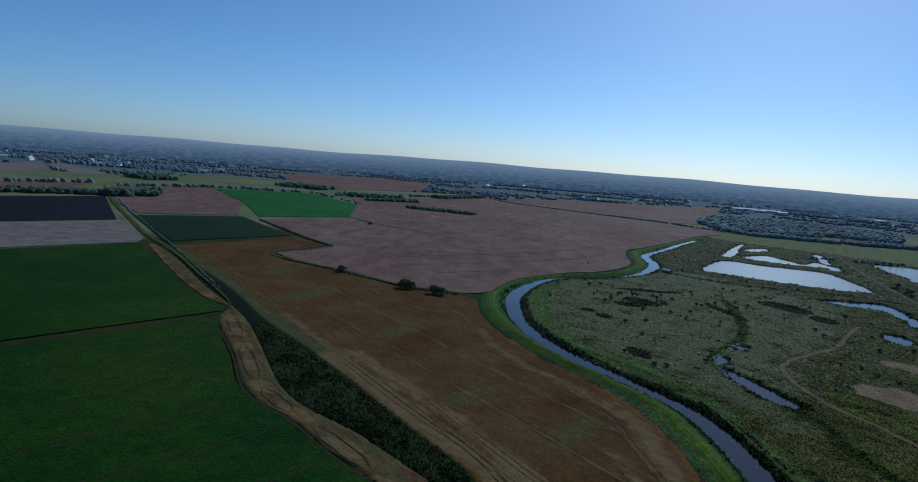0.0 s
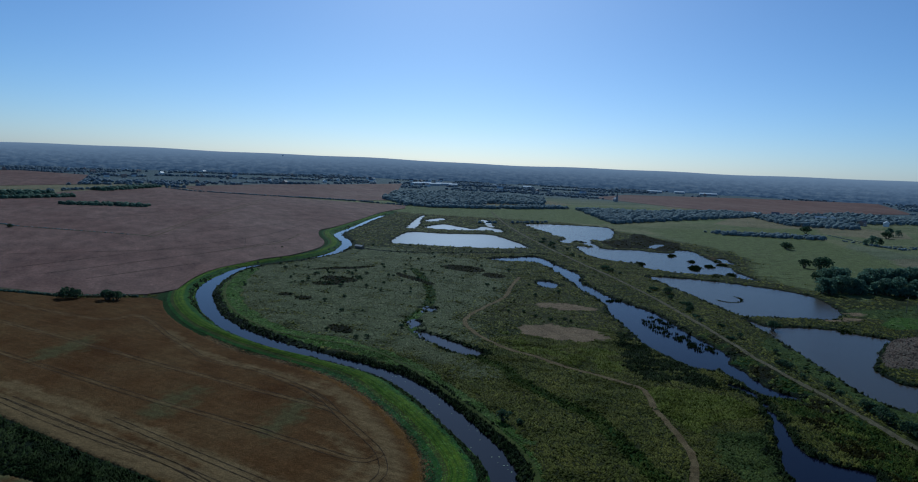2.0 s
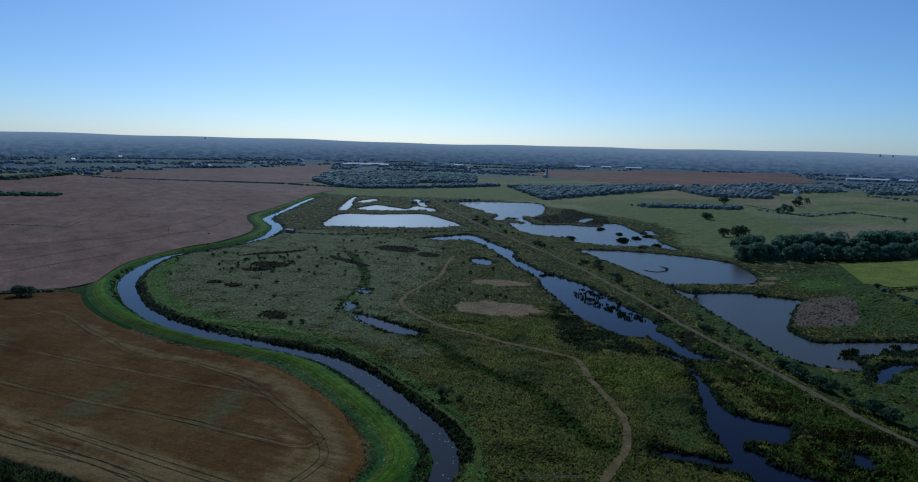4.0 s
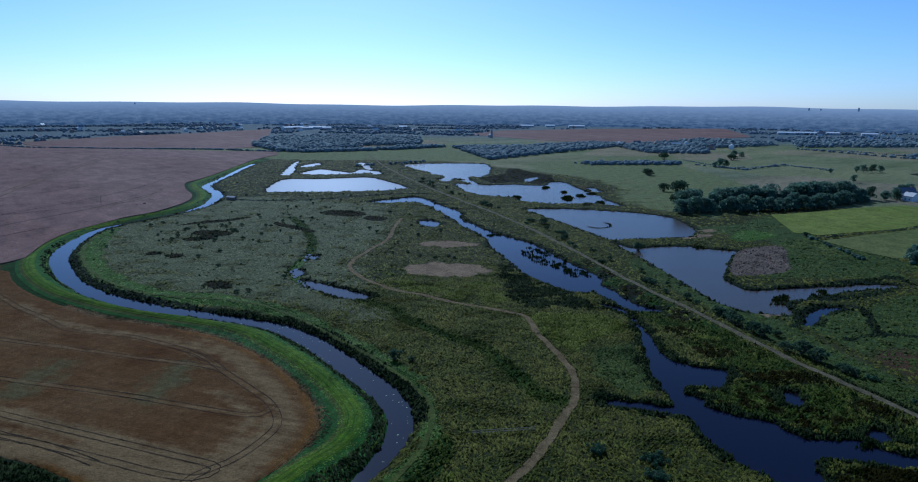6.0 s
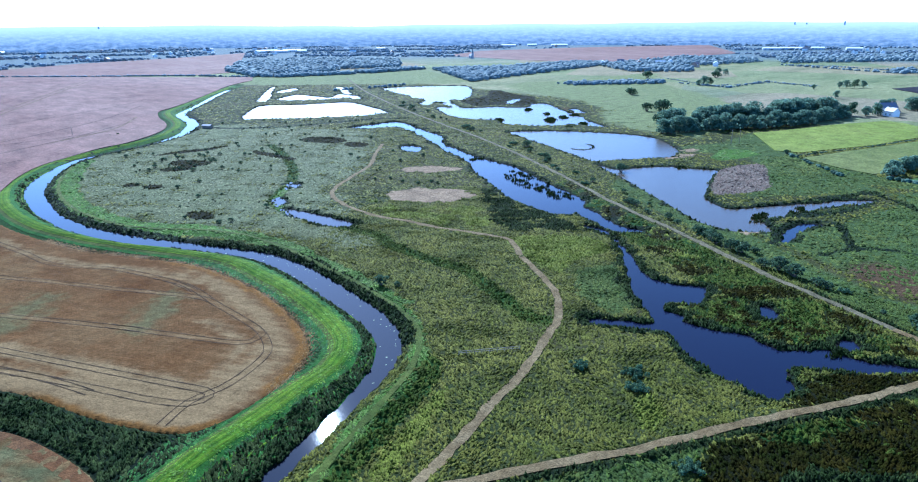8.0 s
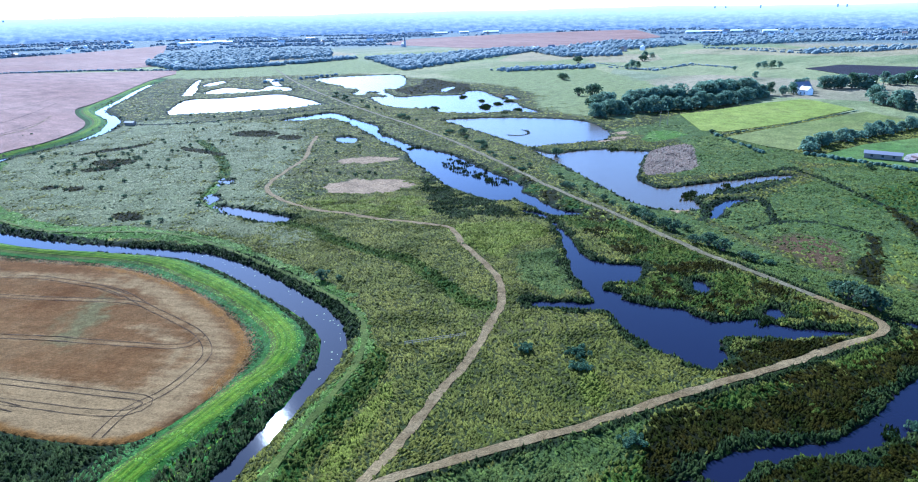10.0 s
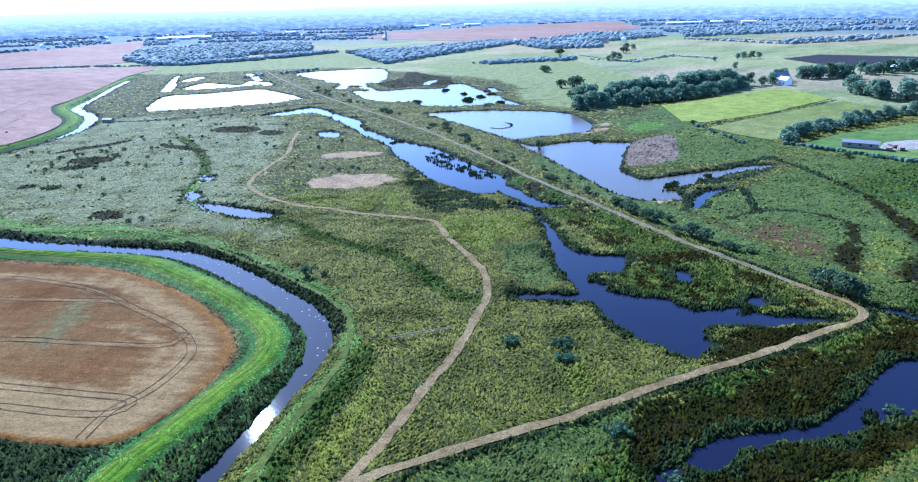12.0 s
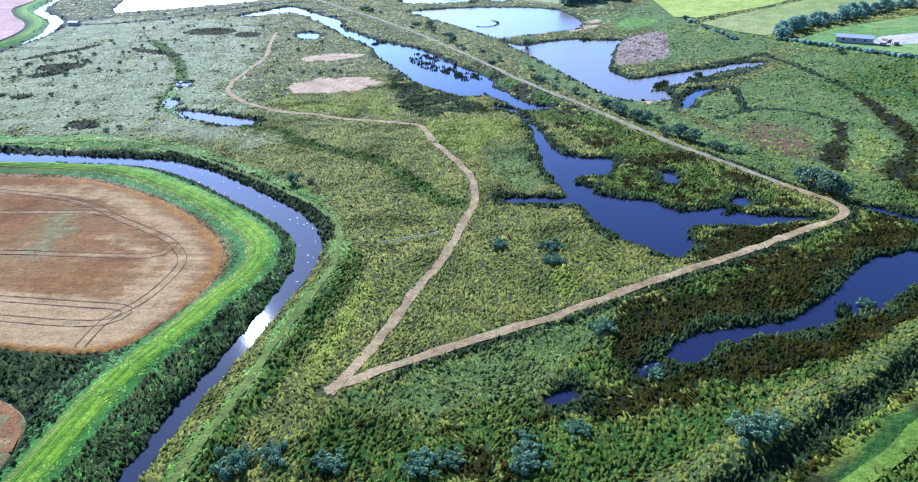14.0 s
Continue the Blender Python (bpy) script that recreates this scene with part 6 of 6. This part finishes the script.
# ---- houses ----
def gable(w, d, h, roof, over=0.4):
    """Meshes of the walls and of the roof of a plain gabled house, w along the ridge."""
    bm = bmesh.new()
    lo = [bm.verts.new(p) for p in ((-w / 2, -d / 2, -0.4), (w / 2, -d / 2, -0.4), (w / 2, d / 2, -0.4), (-w / 2, d / 2, -0.4))]
    hi = [bm.verts.new(p) for p in ((-w / 2, -d / 2, h), (w / 2, -d / 2, h), (w / 2, d / 2, h), (-w / 2, d / 2, h))]
    top = [bm.verts.new((-w / 2, 0, h + roof)), bm.verts.new((w / 2, 0, h + roof))]
    bm.faces.new((lo[0], lo[1], hi[1], hi[0]))
    bm.faces.new((lo[2], lo[3], hi[3], hi[2]))
    bm.faces.new((lo[1], lo[2], hi[2], top[1], hi[1]))
    bm.faces.new((lo[3], lo[0], hi[0], top[0], hi[3]))
    walls = bm_mesh(bm, "wall")
    bm = bmesh.new()
    s = roof / (d / 2)
    for sy in (-1, 1):
        ridge, eave = (0, h + roof), (sy * (d / 2 + over), h - over * s)
        pts = []
        for x in (-w / 2 - over, w / 2 + over):
            for lift in (0.03, 0.22):
                pts.append((bm.verts.new((x, ridge[0], ridge[1] + lift)), bm.verts.new((x, eave[0], eave[1] + lift))))
        (a0, b0), (a1, b1), (c0, d0), (c1, d1) = pts
        for f in ((a1, b1, d1, c1), (a0, c0, d0, b0), (a0, b0, b1, a1), (c0, c1, d1, d0), (b0, d0, d1, b1)):
            bm.faces.new(f)
    bmesh.ops.recalc_face_normals(bm, faces=bm.faces)
    return walls, bm_mesh(bm, "roof")


def box_mesh(name, x, y, z, w, d, h):
    bm = bmesh.new()
    bmesh.ops.create_cube(bm, size=1.0, matrix=Matrix.Translation((x, y, z)) @ Matrix.Diagonal((w, d, h, 1)))
    return bm_mesh(bm, name)


def make_house(name, w, d, h, roof, wall_mat, roof_mat, label, chimney=True, windows=3, detail=False):
    house = tagged(new(name), label, "house" if name == "house" else "building")
    walls, top = gable(w, d, h, roof)
    part("wall", walls, wall_mat, house)
    part("roof", top, roof_mat, house)
    if chimney:
        part("chimney", box_mesh("chimney", w * 0.3, 0, h + roof + 0.3, 0.8, 0.8, 1.6), BRICK_WALL, house)
    for i in range(windows):
        for sy in (-1, 1):
            for z in ((1.4, 3.9) if h > 4.5 else (1.5,)):
                at = (i - (windows - 1) / 2) * w / (windows + 0.4)
                win = part("window", box_mesh("window", at, sy * (d / 2 + 0.02), z, 1.3, 0.12, 1.4), WHITE_WALL if name == "house" else WOOD, house)
                if detail:
                    part("pane", box_mesh("pane", at, sy * (d / 2 + 0.06), z, 1.06, 0.1, 1.16), GLASS, win, "dark window glass")
                    part("sill", box_mesh("sill", at, sy * (d / 2 + 0.1), z - 0.76, 1.5, 0.22, 0.1), STONE, win)
    if detail:
        door = part("door", box_mesh("door", w * 0.08, -d / 2 - 0.02, 1.0, 1.0, 0.12, 2.1), WOOD, house, "dark wooden door")
        part("door_handle", box_mesh("door_handle", w * 0.08 + 0.36, -d / 2 - 0.12, 1.0, 0.12, 0.08, 0.04), METAL_ROOF, door)
    return house


farmhouse = make_house("house", 14, 8, 5.2, 3.4, WHITE_WALL, SLATE, "white rendered farmhouse with a grey slate roof among trees", True, 4, True)
farmhouse.matrix_basis = pose(590, 172, 0, 0, 0, -28)
wing = make_house("house", 9, 6, 4.0, 2.6, WHITE_WALL, SLATE, "small white cottage beside the farmhouse", True, 2, True)
wing.matrix_basis = pose(577, 164, 0, 0, 0, 62)
for x, y, turn, w, d in ((552, 205, 20, 14, 7), (660, 138, 10, 22, 8), (508, 48, 35, 16, 9), (735, 112, 15, 20, 9)):
    barn = make_house("barn", w, d, 3.6, 2.2, WHITE_WALL, METAL_ROOF, "pale farm shed with a sheet metal roof", False, 2)
    barn.matrix_basis = pose(x, y, 0, 0, 0, turn)
shed = make_house("stable", 15, 4, 2.4, 1.0, WOOD, SLATE, "long low dark stable in the paddock", False, 3, True)
shed.matrix_basis = pose(352, 62, 0.2, 0, 0, 100)
kinds = [make_house("house", 12, 8, 5.2, 3.2, WHITE_WALL, SLATE, "distant white house with slate roof", True, 2), make_house("house", 10, 8, 5.0, 3.0, BRICK_WALL, TILE_ROOF, "distant brick house with tiled roof", True, 2),
         make_house("house", 16, 8, 4.8, 2.8, WHITE_WALL, METAL_ROOF, "distant pale house with a light roof", False, 2)]
r = random.Random(11)
homes = [(r.uniform(-42, 26), r.uniform(1420, 2150)) for _ in range(110)] + [(r.uniform(45, 54), r.uniform(1300, 1500)) for _ in range(10)] + [(r.uniform(30, 90), r.uniform(1650, 2180)) for _ in range(26)]
homes += [(az, d) for az, d in ((52.5, 1180), (54, 1210), (55.5, 1190), (57.2, 1195), (58, 1230), (60, 1150), (61.5, 1185))]
hx = np.array([d * math.sin(radians(az)) for az, d in homes])
hy = np.array([d * math.cos(radians(az)) for az, d in homes])
free = farmland(hx, hy) > 6
for i, (az, d) in enumerate(homes):
    x, y = hx[i], hy[i]
    if not free[i]:
        continue
    m = pose(x, y, 0, 0, 0, r.choice((-az, 90 - az, r.uniform(0, 180))))
    ob = kinds[i % 3]
    if not ob.get("set"):
        ob.matrix_basis, ob["set"] = m, 1
    else:
        tagged(copy_thing(ob, m), group="houses of the distant town")
for az, d, w in ((23.6, 1800, 26), (24.3, 1830, 40), (25.2, 1790, 34), (26.1, 1840, 46), (26.9, 1800, 24), (33.5, 1900, 24), (44.5, 2100, 44), (46.5, 2140, 30), (48.8, 2120, 50), (65.4, 1900, 40), (66.8, 1930, 56), (68.6, 1960, 30), (71, 1950, 36)):
    hall = make_house("warehouse", w, 18, 5, 2.5, METAL_ROOF, METAL_ROOF, "long pale distant warehouse roof catching light", False, 4)
    hall.matrix_basis = pose(d * math.sin(radians(az)), d * math.cos(radians(az)), 0, 0, 0, -az + 8)
church = tagged(new("church"), "grey stone village church with a spire", "church")
walls, top = gable(24, 10, 8, 5)
part("wall", walls, STONE, church)
part("roof", top, SLATE, church)
part("tower", box_mesh("tower", -14, 0, 8, 6, 6, 17), STONE, church)
bm = bmesh.new()
bmesh.ops.create_cone(bm, cap_ends=True, segments=8, radius1=3.4, radius2=0.1, depth=16, matrix=Matrix.Translation((-14, 0, 24.5)))
part("spire", bm_mesh(bm, "spire"), SLATE, church)
church.matrix_basis = pose(1400 * math.sin(radians(41.3)), 1400 * math.cos(radians(41.3)), 0, 0, 0, 70) @ Matrix.Diagonal((0.55, 0.55, 0.7, 1))
for az, d, h in ((66.8, 4300, 24), (67.6, 4350, 21), (70.1, 4280, 28), (75.3, 4300, 24), (75.9, 4320, 22), (12.0, 4300, 20)):
    tower = tagged(new("tower_block"), "tiny pale tower on the horizon", "tower")
    part("shaft", box_mesh("shaft", 0, 0, h / 2, 9, 9, h), METAL_ROOF, tower)
    part("roof_plant", box_mesh("roof_plant", 0, 0, h + 1.5, 5, 5, 3), METAL_ROOF, tower)
    tower.matrix_basis = pose(d * math.sin(radians(az)), d * math.cos(radians(az)), 41, 0, 0, -az)


# ---- posts and small things ----
# Flat pale discs added along the river, standing in for white sparkle flecks.
n = 60
k = rng.integers(0, len(RIVER), 6000)
k = k[(RIVER[k, 1] > 100) & (RIVER[k, 1] < 200)][:n]
x = RIVER[k, 0] + RIVER[k, 2] * rng.choice([-0.75, 0.75, 0.3], len(k)) + rng.normal(size=len(k)) * 0.5
y = RIVER[k, 1] + rng.uniform(-2, 2, len(k))
t = np.arange(7) * 0.8976
size = 0.06 + 0.12 * rng.random(len(k))
turn = rng.random(len(k)) * 6.283
ring = np.stack([x[:, None] + size[:, None] * np.cos(t + turn[:, None]) * 1.4, y[:, None] + size[:, None] * np.sin(t + turn[:, None]), np.full((len(k), 7), WATER_Z + 0.02)], -1)
me = raw_mesh("river_flecks", ring.reshape(-1, 3), np.arange(len(k) * 7), np.full(len(k), 7), RIVER_FLECK)
tagged(new("river_flecks", me), "small pale discs added on the river for sparkle flecks", "water plants", kind="stuff")
fence = tagged(new("fence"), "weathered post and rail fence beside the marsh path", "fence")
for i in range(9):
    bm = bmesh.new()
    u = i / 8
    px_, py_ = 81 + 12 * u, 96.4 - 7.2 * u
    zz = float(land(np.array([px_]), np.array([py_]))[0])
    tube(bm, (px_, py_, zz - 0.3), (px_, py_, zz + 1.15), 0.07, 0.06, 6)
    part("post", bm_mesh(bm, "post"), WOOD, fence)
for h in (0.6, 1.05):
    bm = bmesh.new()
    tube(bm, (81, 96.4, h), (93, 89.2, h), 0.05, 0.05, 5)
    part("rail", bm_mesh(bm, "rail"), WOOD, fence)


def make_pole(h, label):
    pole = tagged(new("utility_pole"), label, "utility pole")
    bm = bmesh.new()
    tube(bm, (0, 0, -0.5), (0, 0, h), 0.16, 0.11, 8)
    part("post", bm_mesh(bm, "post"), WOOD, pole)
    part("crossarm", box_mesh("crossarm", 0, 0, h - 0.5, 2.4, 0.14, 0.16), WOOD, pole)
    return pole


first = make_pole(8.5, "weathered wooden utility pole with a crossarm")
first.matrix_basis = pose(372, 186, 0, 0, 0, 20)
copy_thing(first, pose(376, 183, 0, 0, 0, 35))
post = tagged(new("field_post"), "lone thin wooden post in the wheat", "post")
bm = bmesh.new()
tube(bm, (0, 0, -0.5), (0, 0, 5.5), 0.16, 0.12, 8)
part("shaft", bm_mesh(bm, "shaft"), WOOD, post)
part("cap", box_mesh("cap", 0, 0, 5.55, 0.5, 0.5, 0.12), WOOD, post)
post.matrix_basis = pose(78, 496, 0.2)
hide = tagged(new("bird_hide"), "small dark wooden bird hide by the river", "hut")
walls, top = gable(7, 3, 2.0, 0.7)
part("wall", walls, WOOD, hide)
part("roof", top, SLATE, hide)
hide.matrix_basis = pose(158, 466, 0, 0, 0, -60)
for i, (x, y) in enumerate(((352, 50), (356, 46), (360, 50), (384, 34))):
    crate = tagged(new("farm_trailer"), "small rusty brown farm trailer in the gravel yard", "trailer", "yard trailers")
    part("body", box_mesh("body", 0, 0, 1.0, 4.0, 2.0, 1.0), LILY, crate)
    part("chassis", box_mesh("chassis", 0, 0, 0.42, 3.6, 1.4, 0.16), SLATE, crate)
    for sx in (-1.2, 1.2):
        for sy in (-0.95, 0.95):
            bm = bmesh.new()
            bmesh.ops.create_cone(bm, cap_ends=True, segments=12, radius1=0.42, radius2=0.42, depth=0.25, matrix=Matrix.Translation((sx, sy, 0.42)) @ pose(0, 0, 0, 90))
            wheel = part("wheel", bm_mesh(bm, "wheel"), SLATE, crate)
            bm = bmesh.new()
            bmesh.ops.create_cone(bm, cap_ends=True, segments=12, radius1=0.2, radius2=0.2, depth=0.29, matrix=Matrix.Translation((sx, sy, 0.42)) @ pose(0, 0, 0, 90))
            part("rim", bm_mesh(bm, "rim"), METAL_ROOF, wheel)
    crate.matrix_basis = pose(x, y, 0.27, 0, 0, 25 * i)
